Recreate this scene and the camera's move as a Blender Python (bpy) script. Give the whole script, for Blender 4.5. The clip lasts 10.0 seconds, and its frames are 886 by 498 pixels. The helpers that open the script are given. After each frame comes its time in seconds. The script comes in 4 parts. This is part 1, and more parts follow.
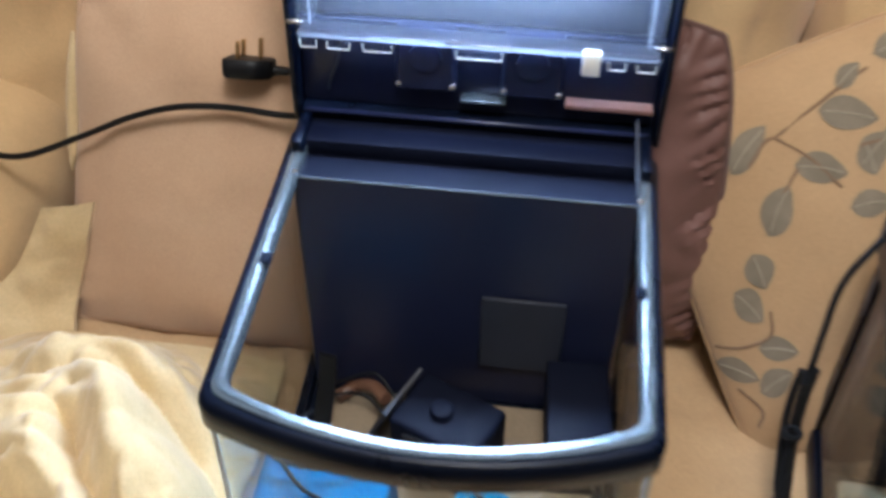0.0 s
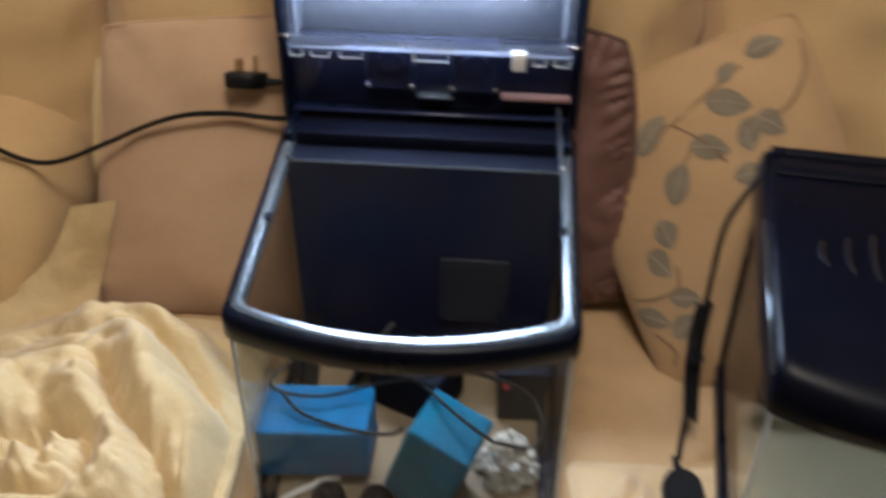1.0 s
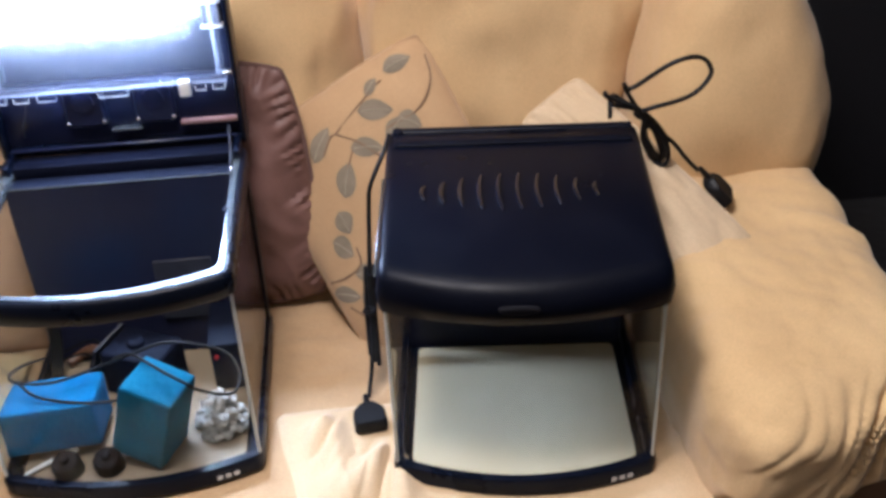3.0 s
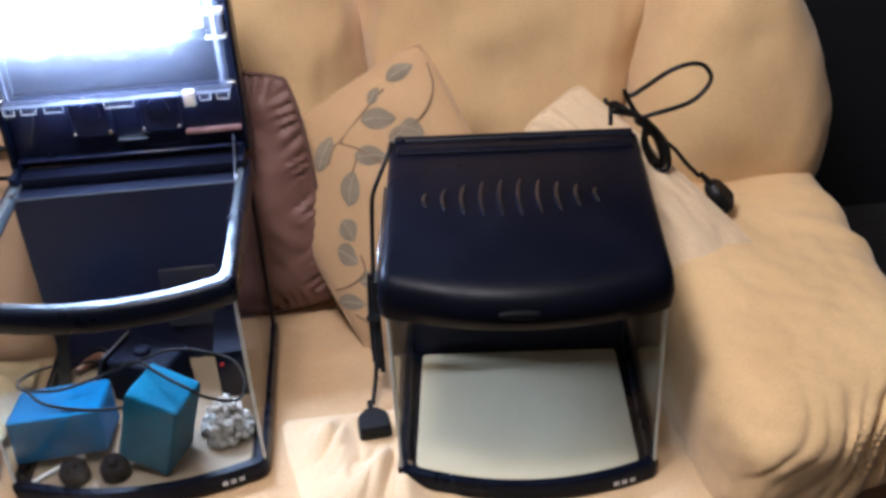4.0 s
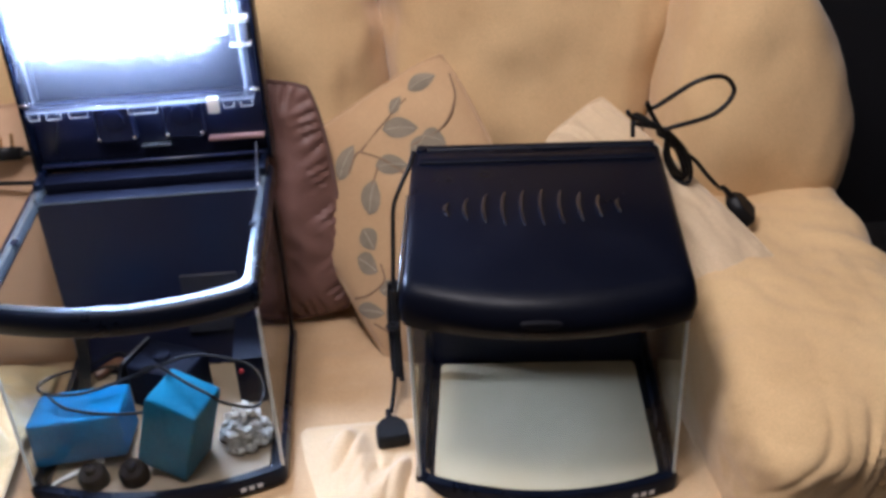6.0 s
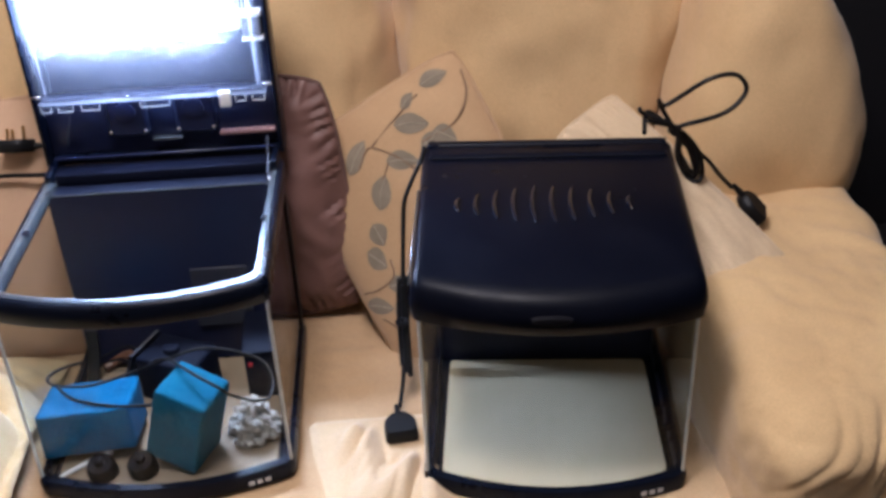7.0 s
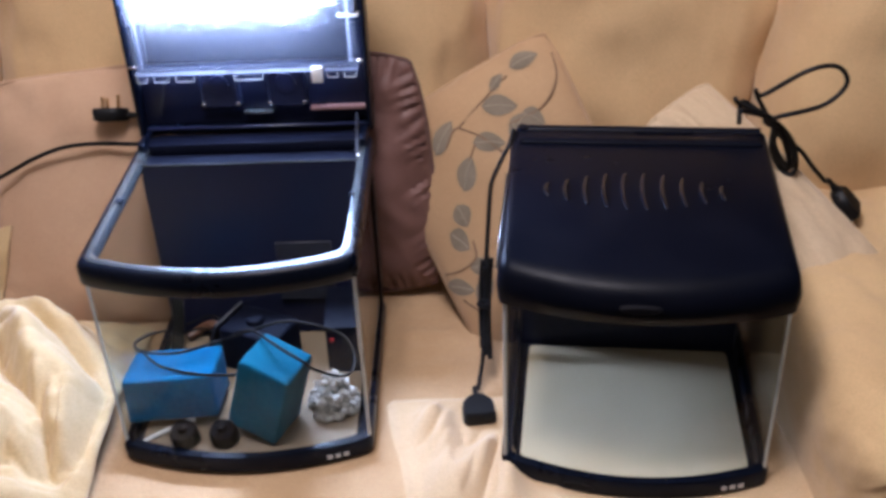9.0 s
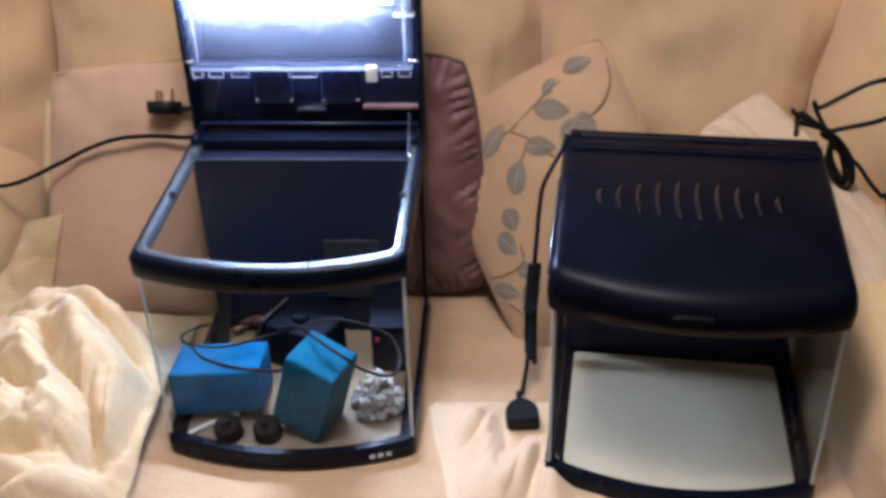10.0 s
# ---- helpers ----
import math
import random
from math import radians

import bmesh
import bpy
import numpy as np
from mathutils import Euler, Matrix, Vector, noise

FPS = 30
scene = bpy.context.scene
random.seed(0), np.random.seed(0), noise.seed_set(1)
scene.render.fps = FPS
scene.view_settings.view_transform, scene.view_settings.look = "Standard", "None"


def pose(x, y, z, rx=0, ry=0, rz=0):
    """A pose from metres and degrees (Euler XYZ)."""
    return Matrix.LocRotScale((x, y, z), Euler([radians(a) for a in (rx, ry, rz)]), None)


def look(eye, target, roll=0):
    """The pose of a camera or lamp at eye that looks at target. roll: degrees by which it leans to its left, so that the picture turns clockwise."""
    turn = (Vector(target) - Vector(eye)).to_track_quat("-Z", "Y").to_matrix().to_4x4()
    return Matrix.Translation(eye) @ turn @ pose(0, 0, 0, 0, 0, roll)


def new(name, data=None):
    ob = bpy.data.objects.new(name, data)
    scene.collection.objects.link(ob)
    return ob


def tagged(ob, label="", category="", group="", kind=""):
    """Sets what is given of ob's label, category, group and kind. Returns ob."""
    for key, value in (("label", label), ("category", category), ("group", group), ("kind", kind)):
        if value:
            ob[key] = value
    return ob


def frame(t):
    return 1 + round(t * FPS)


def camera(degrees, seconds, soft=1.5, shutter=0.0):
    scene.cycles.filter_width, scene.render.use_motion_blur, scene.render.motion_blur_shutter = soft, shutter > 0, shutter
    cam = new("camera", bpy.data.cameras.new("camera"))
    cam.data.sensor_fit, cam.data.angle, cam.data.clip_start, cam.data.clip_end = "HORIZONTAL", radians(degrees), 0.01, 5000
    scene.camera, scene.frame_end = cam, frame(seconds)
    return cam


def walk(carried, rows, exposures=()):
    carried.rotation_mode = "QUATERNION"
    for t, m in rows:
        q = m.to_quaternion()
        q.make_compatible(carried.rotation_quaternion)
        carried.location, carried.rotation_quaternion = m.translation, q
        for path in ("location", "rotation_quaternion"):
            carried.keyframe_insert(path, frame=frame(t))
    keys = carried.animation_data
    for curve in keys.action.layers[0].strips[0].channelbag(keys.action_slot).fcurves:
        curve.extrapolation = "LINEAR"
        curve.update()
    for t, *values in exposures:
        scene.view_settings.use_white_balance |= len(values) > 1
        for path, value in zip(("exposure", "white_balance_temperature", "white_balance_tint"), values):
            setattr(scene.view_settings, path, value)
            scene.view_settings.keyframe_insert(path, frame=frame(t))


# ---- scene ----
# ---- the camera and its walk ----
cam = camera(45.0, 10.0, soft=3.4, shutter=0.9)
PATH = [
    (0, (0.066, -0.496, 1.015), (-0.094, 0.929, -0.38), 0.8),
    (0.5, (0.136, -0.644, 1.06), (-0.09, 0.842, -0.259), -0.5),
    (1, (0.098, -0.772, 1.095), (-0.01, 0.754, -0.194), 0.5),
    (1.5, (0.09, -0.915, 1.097), (0.19, 0.658, -0.135), 2.7),
    (2, (0.192, -1.002, 1.115), (0.381, 0.605, -0.061), 1.7),
    (2.5, (0.343, -1.113, 1.097), (0.507, 0.534, -0.025), -1.1),
    (4, (0.384, -1.161, 1.1), (0.485, 0.523, 0.027), -3.4),
    (4.5, (0.383, -1.161, 1.1), (0.476, 0.529, 0.034), -3.5),
    (5, (0.38, -1.162, 1.099), (0.468, 0.532, 0.04), -3.5),
    (5.5, (0.374, -1.163, 1.098), (0.46, 0.535, 0.044), -3.2),
    (7, (0.365, -1.167, 1.09), (0.433, 0.534, 0.04), -2.7),
    (7.5, (0.359, -1.168, 1.087), (0.41, 0.531, 0.033), -2.6),
    (8, (0.352, -1.166, 1.087), (0.373, 0.528, 0.024), -2.7),
    (8.5, (0.342, -1.164, 1.088), (0.327, 0.526, 0.018), -2.7),
    (9, (0.332, -1.162, 1.09), (0.281, 0.524, 0.015), -2.5),
    (9.5, (0.311, -1.16, 1.09), (0.24, 0.525, 0.015), -2.0),
    (10, (0.308, -1.158, 1.09), (0.196, 0.527, 0.019), -1.7),
]
walk(cam, [(t, look(eye, target, roll)) for t, eye, target, roll in PATH],
     exposures=[(0, 0.05, 4850, 9), (0.5, -0.5, 5050, 9), (1.0, -0.6, 5450, 11), (1.5, -0.25, 5300, 13), (2.5, 0.25, 4950, 16), (5.0, 0.1, 4900, 18), (10.0, -0.1, 4880, 23)])

# ---- world, lamps, exposure ----
world = bpy.data.worlds.new("room_world")
scene.world = world
world.use_nodes = True
world.node_tree.nodes["Background"].inputs["Color"].default_value = (0.9, 0.75, 0.55, 1)
world.node_tree.nodes["Background"].inputs["Strength"].default_value = 0.05


bulb = bpy.data.lights.new("ceiling_bulb", "POINT")
bulb.energy, bulb.color, bulb.shadow_soft_size = 95.0, (1.0, 0.81, 0.585), 0.20
new("ceiling_bulb", bulb).matrix_world = pose(0.12, -0.36, 1.95)


# ---- materials ----
def base_material(name):
    m = bpy.data.materials.new(name)
    m.use_nodes = True
    return m, m.node_tree, m.node_tree.nodes["Principled BSDF"]


def link(tree, a, b):
    tree.links.new(a, b)


def noise_node(tree, scale, detail=4.0, rough=0.55, coords="Object", stretch=None):
    tc = tree.nodes.new("ShaderNodeTexCoord")
    out = tc.outputs[coords]
    if stretch:
        mp = tree.nodes.new("ShaderNodeMapping")
        mp.inputs["Scale"].default_value = stretch
        link(tree, out, mp.inputs["Vector"])
        out = mp.outputs["Vector"]
    n = tree.nodes.new("ShaderNodeTexNoise")
    n.inputs["Scale"].default_value, n.inputs["Detail"].default_value, n.inputs["Roughness"].default_value = scale, detail, rough
    link(tree, out, n.inputs["Vector"])
    return n


def ramp(tree, source, a, b, lo=0.35, hi=0.65):
    r = tree.nodes.new("ShaderNodeValToRGB")
    r.color_ramp.elements[0].position, r.color_ramp.elements[1].position = lo, hi
    r.color_ramp.elements[0].color, r.color_ramp.elements[1].color = (*a, 1), (*b, 1)
    link(tree, source, r.inputs["Fac"])
    return r


def mixed(tree, a, b, fac, kind="MIX"):
    m = tree.nodes.new("ShaderNodeMix")
    m.data_type, m.blend_type = "RGBA", kind
    m.inputs["Factor"].default_value = fac
    link(tree, a, m.inputs["A"])
    link(tree, b, m.inputs["B"])
    return m.outputs["Result"]


def fabric(name, dark, light, patch=5.0, weave=420.0, bump=0.25, rough=0.9, stain=None, sheen=0.25):
    """Cloth: broad tone changes, fine weave, soft creases in the relief."""
    m, tree, p = base_material(name)
    broad = noise_node(tree, patch, 5.0, 0.6)
    fine = noise_node(tree, weave, 2.0, 0.6)
    colour = ramp(tree, broad.outputs["Fac"], dark, light, 0.3, 0.7).outputs["Color"]
    grain = ramp(tree, fine.outputs["Fac"], (0.8, 0.8, 0.8), (1.08, 1.08, 1.08), 0.3, 0.7).outputs["Color"]
    colour = mixed(tree, colour, grain, 0.55, "MULTIPLY")
    if stain:
        spots = noise_node(tree, 26.0, 3.0, 0.7)
        mark = ramp(tree, spots.outputs["Fac"], (1, 1, 1), stain, 0.62, 0.78).outputs["Color"]
        colour = mixed(tree, colour, mark, 0.22, "MULTIPLY")
    link(tree, colour, p.inputs["Base Color"])
    p.inputs["Roughness"].default_value = rough
    p.inputs["Sheen Weight"].default_value = sheen
    p.inputs["Sheen Roughness"].default_value = 0.5
    crease = noise_node(tree, 34.0, 4.0, 0.6)
    b1 = tree.nodes.new("ShaderNodeBump")
    b1.inputs["Strength"].default_value, b1.inputs["Distance"].default_value = bump, 0.006
    link(tree, crease.outputs["Fac"], b1.inputs["Height"])
    b2 = tree.nodes.new("ShaderNodeBump")
    b2.inputs["Strength"].default_value, b2.inputs["Distance"].default_value = 0.2, 0.0008
    link(tree, fine.outputs["Fac"], b2.inputs["Height"])
    link(tree, b1.outputs["Normal"], b2.inputs["Normal"])
    link(tree, b2.outputs["Normal"], p.inputs["Normal"])
    return m


def plastic(name, colour, rough=0.35, grain=900.0, bump=0.08, spec=0.5, dust=0.0, metal=0.0, vary=1.0):
    m, tree, p = base_material(name)
    smear = noise_node(tree, 9.0, 5.0, 0.65)
    tint = ramp(tree, smear.outputs["Fac"], tuple(c * (1 - 0.2 * vary) for c in colour), tuple(c * (1 + 0.25 * vary) + dust for c in colour), 0.3, 0.75)
    link(tree, tint.outputs["Color"], p.inputs["Base Color"])
    r = ramp(tree, smear.outputs["Fac"], (rough * (1 - 0.2 * vary),) * 3, (min(1, rough * (1 + 0.3 * vary)),) * 3, 0.3, 0.7)
    link(tree, r.outputs["Color"], p.inputs["Roughness"])
    p.inputs["Specular IOR Level"].default_value = spec
    p.inputs["Metallic"].default_value = metal
    fine = noise_node(tree, grain, 2.0, 0.5)
    b = tree.nodes.new("ShaderNodeBump")
    b.inputs["Strength"].default_value, b.inputs["Distance"].default_value = bump, 0.001
    link(tree, fine.outputs["Fac"], b.inputs["Height"])
    link(tree, b.outputs["Normal"], p.inputs["Normal"])
    return m


def clear(name, tint=(0.97, 0.98, 0.98), rough=0.03, ior=1.45, frost=0.0):
    """A clear pane: light passes, Fresnel drives the gloss alone."""
    m = bpy.data.materials.new(name)
    m.use_nodes = True
    tree = m.node_tree
    tree.nodes.clear()
    out = tree.nodes.new("ShaderNodeOutputMaterial")
    see, shine, mix = (tree.nodes.new("ShaderNode" + k) for k in ("BsdfTransparent", "BsdfGlossy", "MixShader"))
    fres = tree.nodes.new("ShaderNodeLayerWeight")
    fres.inputs["Blend"].default_value = 0.5
    steep, gloss = tree.nodes.new("ShaderNodeMath"), tree.nodes.new("ShaderNodeMath")
    steep.operation, gloss.operation = "POWER", "MULTIPLY_ADD"
    steep.inputs[1].default_value = 5.0
    gloss.inputs[1].default_value, gloss.inputs[2].default_value = 0.9, ((ior - 1) / (ior + 1)) ** 2
    link(tree, fres.outputs["Facing"], steep.inputs[0])
    link(tree, steep.outputs[0], gloss.inputs[0])
    see.inputs["Color"].default_value = (*tint, 1)
    shine.inputs["Roughness"].default_value = rough
    link(tree, gloss.outputs[0], mix.inputs["Fac"])
    last = see.outputs["BSDF"]
    if frost:
        haze, both = tree.nodes.new("ShaderNodeBsdfTranslucent"), tree.nodes.new("ShaderNodeMixShader")
        haze.inputs["Color"].default_value = (0.85, 0.88, 0.95, 1)
        both.inputs["Fac"].default_value = frost
        link(tree, last, both.inputs[1])
        link(tree, haze.outputs["BSDF"], both.inputs[2])
        last = both.outputs["Shader"]
    link(tree, last, mix.inputs[1])
    link(tree, shine.outputs["BSDF"], mix.inputs[2])
    link(tree, mix.outputs["Shader"], out.inputs["Surface"])
    return m


def glow(name, colour, strength):
    m, tree, p = base_material(name)
    p.inputs["Base Color"].default_value = (0.9, 0.9, 0.9, 1)
    p.inputs["Emission Color"].default_value = (*colour, 1)
    p.inputs["Emission Strength"].default_value = strength
    return m


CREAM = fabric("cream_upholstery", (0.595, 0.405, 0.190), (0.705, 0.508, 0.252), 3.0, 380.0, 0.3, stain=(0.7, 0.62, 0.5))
# Seat cloth with shade in its colour, outside the lid lamp's beam.
SHADED_SEAT = fabric("shaded_cream_seat_cloth", (0.445, 0.290, 0.140), (0.55, 0.375, 0.195), 6.0, 320.0, 0.5)
# Paler copy of the seat cloth: the lid lamp's pool in its colour.
LAMPLIT_THROW = fabric("lamplit_cream_throw_cloth", (0.545, 0.39, 0.21), (0.655, 0.485, 0.28), 6.0, 320.0, 0.3)
TERRY = fabric("cream_towelling", (0.53, 0.38, 0.175), (0.68, 0.54, 0.30), 7.0, 300.0, 0.25, sheen=0.3)
TAN = fabric("tan_cushion_cloth", (0.50, 0.325, 0.195), (0.58, 0.40, 0.25), 4.0, 500.0, 0.15)
PLUM = fabric("plum_brown_satin", (0.145, 0.072, 0.056), (0.185, 0.096, 0.078), 4.0, 500.0, 0.35, rough=0.55, sheen=0.05)
PLUM_CORD = fabric("plum_cord", (0.10, 0.05, 0.04), (0.14, 0.07, 0.055), 12.0, 600.0, 0.2)
LEAF_CLOTH = fabric("beige_print_cloth", (0.425, 0.27, 0.13), (0.495, 0.33, 0.168), 5.0, 420.0, 0.15)
LEAF_PRINT = fabric("grey_green_leaf_print", (0.19, 0.155, 0.105), (0.26, 0.215, 0.15), 30.0, 700.0, 0.1)
VEIN_PRINT = fabric("pale_leaf_vein", (0.3, 0.26, 0.18), (0.36, 0.31, 0.22), 30.0, 700.0, 0.05)
STEM_PRINT = fabric("brown_stem_print", (0.19, 0.115, 0.06), (0.25, 0.155, 0.085), 30.0, 700.0, 0.05)
WHITE_CLOTH = fabric("off_white_cushion_cloth", (0.56, 0.425, 0.255), (0.66, 0.525, 0.34), 6.0, 380.0, 0.4, stain=(0.8, 0.65, 0.45))
BLACK = plastic("black_gloss_plastic", (0.0025, 0.004, 0.010), 0.28, 900.0, 0.08, 0.15, 0.0004)
LIDBLACK = plastic("black_satin_plastic", (0.0024, 0.0031, 0.0075), 0.32, 1300.0, 0.10, 0.09, 0.0003)
# Black plastic made bluer: the lamp's haze is put into its colour.
HAZED_INNER = plastic("hazed_dark_panel", (0.012, 0.0145, 0.036), 0.30, 700.0, 0.05, 0.25, 0.0, vary=0.25)
GREYPANEL = plastic("dark_grey_plastic", (0.018, 0.020, 0.028), 0.45, 700.0, 0.1, 0.5, 0.004)
RIB = plastic("glossy_black_ribs", (0.005, 0.006, 0.012), 0.16, 900.0, 0.03, 0.5)
SLATE = plastic("slate_grey_plastic", (0.024, 0.026, 0.036), 0.5, 700.0, 0.1, 0.2, 0.002)
TAB = plastic("satin_black_tab", (0.008, 0.008, 0.011), 0.6, 700.0, 0.05, 0.08)
MATT = plastic("matt_dark_plastic", (0.004, 0.0052, 0.013), 0.6, 700.0, 0.05, 0.1)
RIMTOP = plastic("shiny_grey_rim", (0.17, 0.19, 0.20), 0.24, 300.0, 0.03, 0.9, 0.0, 0.8, vary=0.3)
CHROME = plastic("chrome", (0.8, 0.8, 0.82), 0.12, 400.0, 0.02, 0.5, 0.0, 1.0)
RUBBER = plastic("matt_black_rubber", (0.002, 0.002, 0.003), 0.7, 500.0, 0.05, 0.05)
CABLE = plastic("black_cable_rubber", (0.004, 0.004, 0.005), 0.5, 500.0, 0.05, 0.25)
MARK = plastic("silver_grey_print", (0.45, 0.46, 0.48), 0.4, 500.0, 0.02)
SOCKET = plastic("grey_socket_plastic", (0.10, 0.10, 0.11), 0.4, 500.0, 0.05)
BRASS = plastic("brass_pin", (0.7, 0.5, 0.25), 0.25, 400.0, 0.02, 0.5, 0.0, 1.0)
GLASS = clear("tank_glass", (0.93, 0.95, 0.95), 0.02, 1.22)
EDGE = plastic("ground_glass_edge", (0.50, 0.52, 0.49), 0.3, 300.0, 0.1)
ACRYLIC = clear("clear_acrylic", (0.93, 0.94, 0.98), 0.05, 1.5, 0.03)
FROST = clear("scuffed_acrylic_rail", (0.80, 0.83, 0.95), 0.12, 1.7, 0.28)
LAMP = glow("lamp_tube_white", (0.88, 0.95, 1.0), 155.0)
WHITE_PLASTIC = plastic("white_plastic", (0.72, 0.72, 0.68), 0.4, 500.0, 0.05)
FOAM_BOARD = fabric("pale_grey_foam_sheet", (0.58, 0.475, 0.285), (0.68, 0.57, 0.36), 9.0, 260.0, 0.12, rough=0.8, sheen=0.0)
# Open tank's sheet: shade put in its colour against the lid lamp.
SHADED_BOARD = fabric("shaded_cream_foam_sheet", (0.19, 0.14, 0.085), (0.26, 0.20, 0.125), 9.0, 260.0, 0.12, rough=0.8, sheen=0.0)
BLUE_FOAM = fabric("blue_filter_foam", (0.0, 0.076, 0.190), (0.0, 0.105, 0.245), 30.0, 520.0, 0.9, rough=0.95, sheen=0.0)
TEAL_FOAM = fabric("teal_filter_foam", (0.0, 0.074, 0.140), (0.0, 0.104, 0.185), 30.0, 520.0, 0.9, rough=0.95, sheen=0.0)
CERAMIC = plastic("white_ceramic", (0.46, 0.44, 0.39), 0.7, 200.0, 0.3)
BROWN_HOSE = plastic("brown_tube", (0.14, 0.07, 0.04), 0.4, 200.0, 0.1)
RED_DOT = plastic("red_indicator", (0.35, 0.02, 0.02), 0.35, 200.0, 0.1)
# Carpet coloured near-black so the unlit floor stays dark under the bulb.
SHADE_CARPET = fabric("shade_coloured_carpet", (0.004, 0.004, 0.005), (0.006, 0.006, 0.007), 8.0, 300.0, 0.5)
# Near-black walls: the unlit room's darkness is put into their colour.
SHADE_WALL = fabric("shade_coloured_wall", (0.004, 0.004, 0.006), (0.006, 0.006, 0.009), 3.0, 200.0, 0.1, sheen=0.0)
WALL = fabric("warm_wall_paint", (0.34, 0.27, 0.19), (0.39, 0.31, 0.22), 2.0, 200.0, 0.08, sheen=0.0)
CEILING = fabric("white_ceiling_paint", (0.74, 0.72, 0.68), (0.8, 0.78, 0.74), 2.0, 200.0, 0.05, sheen=0.0)
BROWN_CLOTH = fabric("brown_arm_panel", (0.16, 0.09, 0.045), (0.22, 0.13, 0.07), 5.0, 300.0, 0.2)


# ---- mesh tools ----
def mesh_object(name, bm, material, smooth=True):
    bmesh.ops.recalc_face_normals(bm, faces=bm.faces[:])
    me = bpy.data.meshes.new(name)
    bm.to_mesh(me)
    bm.free()
    me.materials.append(material)
    if smooth:
        me.polygons.foreach_set("use_smooth", [True] * len(me.polygons))
        me.set_sharp_from_angle(angle=radians(42))
    return new(name, me)


def part(name, bm, material, parent=None, label="", smooth=True):
    """One bmesh as one mesh object under a thing or a part."""
    ob = mesh_object(name, bm, material, smooth)
    ob.parent = parent
    return tagged(ob, label) if label else ob


def thing(name, m, label, category, group="", kind=""):
    ob = new(name)
    ob.empty_display_size = 0.05
    ob.matrix_world = m
    return tagged(ob, label, category, group, kind)


def loft(loops, caps=True, ring=False, bm=None):
    """Closed loops of equal length joined to a skin; ring joins the last to the first."""
    bm = bm or bmesh.new()
    rows = [[bm.verts.new(p) for p in loop] for loop in loops]
    n = len(rows[0])
    pairs = list(zip(rows, rows[1:])) + ([(rows[-1], rows[0])] if ring else [])
    for a, b in pairs:
        for k in range(n):
            bm.faces.new((a[k], a[(k + 1) % n], b[(k + 1) % n], b[k]))
    if caps and not ring:
        bm.faces.new(rows[0][::-1])
        bm.faces.new(rows[-1])
    return bm


def box(x0, x1, y0, y1, z0, z1, bevel=0.0, seg=2, bm=None, m=None):
    own = bmesh.new()
    bmesh.ops.create_cube(own, size=1.0)
    for v in own.verts:
        v.co = Vector(((x0 + x1) / 2 + v.co.x * (x1 - x0), (y0 + y1) / 2 + v.co.y * (y1 - y0), (z0 + z1) / 2 + v.co.z * (z1 - z0)))
    if bevel:
        bmesh.ops.bevel(own, geom=own.edges[:], offset=bevel, segments=seg, affect="EDGES", profile=0.5)
    if m:
        bmesh.ops.transform(own, matrix=m, verts=own.verts)
    if bm is None:
        return own
    me = bpy.data.meshes.new("tmp")
    own.to_mesh(me)
    own.free()
    bm.from_mesh(me)
    bpy.data.meshes.remove(me)
    return bm


def spline(points, steps=10):
    """A smooth line through the points (Catmull-Rom)."""
    ps = [Vector(p) for p in points]
    ps = [ps[0] * 2 - ps[1]] + ps + [ps[-1] * 2 - ps[-2]]
    out = []
    for a, b, c, d in zip(ps, ps[1:], ps[2:], ps[3:]):
        for k in range(steps):
            t = k / steps
            out.append(0.5 * (2 * b + (c - a) * t + (2 * a - 5 * b + 4 * c - d) * t * t + (3 * b - a - 3 * c + d) * t ** 3))
    out.append(ps[-2])
    return out


def tube(points, radius, sides=8, steps=10, bm=None, taper=None):
    line = spline(points, steps) if steps else [Vector(p) for p in points]
    loops, last = [], Vector((0, 0, 1))
    for k, p in enumerate(line):
        way = (line[min(k + 1, len(line) - 1)] - line[max(k - 1, 0)]).normalized()
        side = way.cross(last)
        side = side.normalized() if side.length > 1e-4 else way.orthogonal().normalized()
        last = side.cross(way).normalized()
        r = radius * (taper(k / (len(line) - 1)) if taper else 1)
        loops.append([p + r * (math.cos(a) * side + math.sin(a) * last) for a in (2 * math.pi * s / sides for s in range(sides))])
    return loft(loops, bm=bm)


def disc(centre, axis, radius, depth, sides=20, bevel=0.25):
    """A short round button with a rounded rim."""
    axis = Vector(axis).normalized()
    u = axis.orthogonal().normalized()
    w = axis.cross(u)
    loops = []
    for r, d in ((radius, 0), (radius, depth * (1 - bevel)), (radius * (1 - bevel * 0.5), depth * 0.95), (radius * 0.8, depth)):
        loops.append([Vector(centre) + axis * d + r * (math.cos(a) * u + math.sin(a) * w) for a in (2 * math.pi * s / sides for s in range(sides))])
    return loft(loops)


def rounded(points, radii, seg=5):
    """A closed plan outline with rounded corners."""
    out, n = [], len(points)
    for k, (p, r) in enumerate(zip(points, radii)):
        p = Vector(p)
        if r <= 0:
            out.append(p)
            continue
        a, b = (Vector(points[k - 1]) - p).normalized(), (Vector(points[(k + 1) % n]) - p).normalized()
        for s in range(seg + 1):
            t = s / seg
            out.append((p + a * r) * (1 - t) ** 2 + p * 2 * t * (1 - t) + (p + b * r) * t * t)
    return out


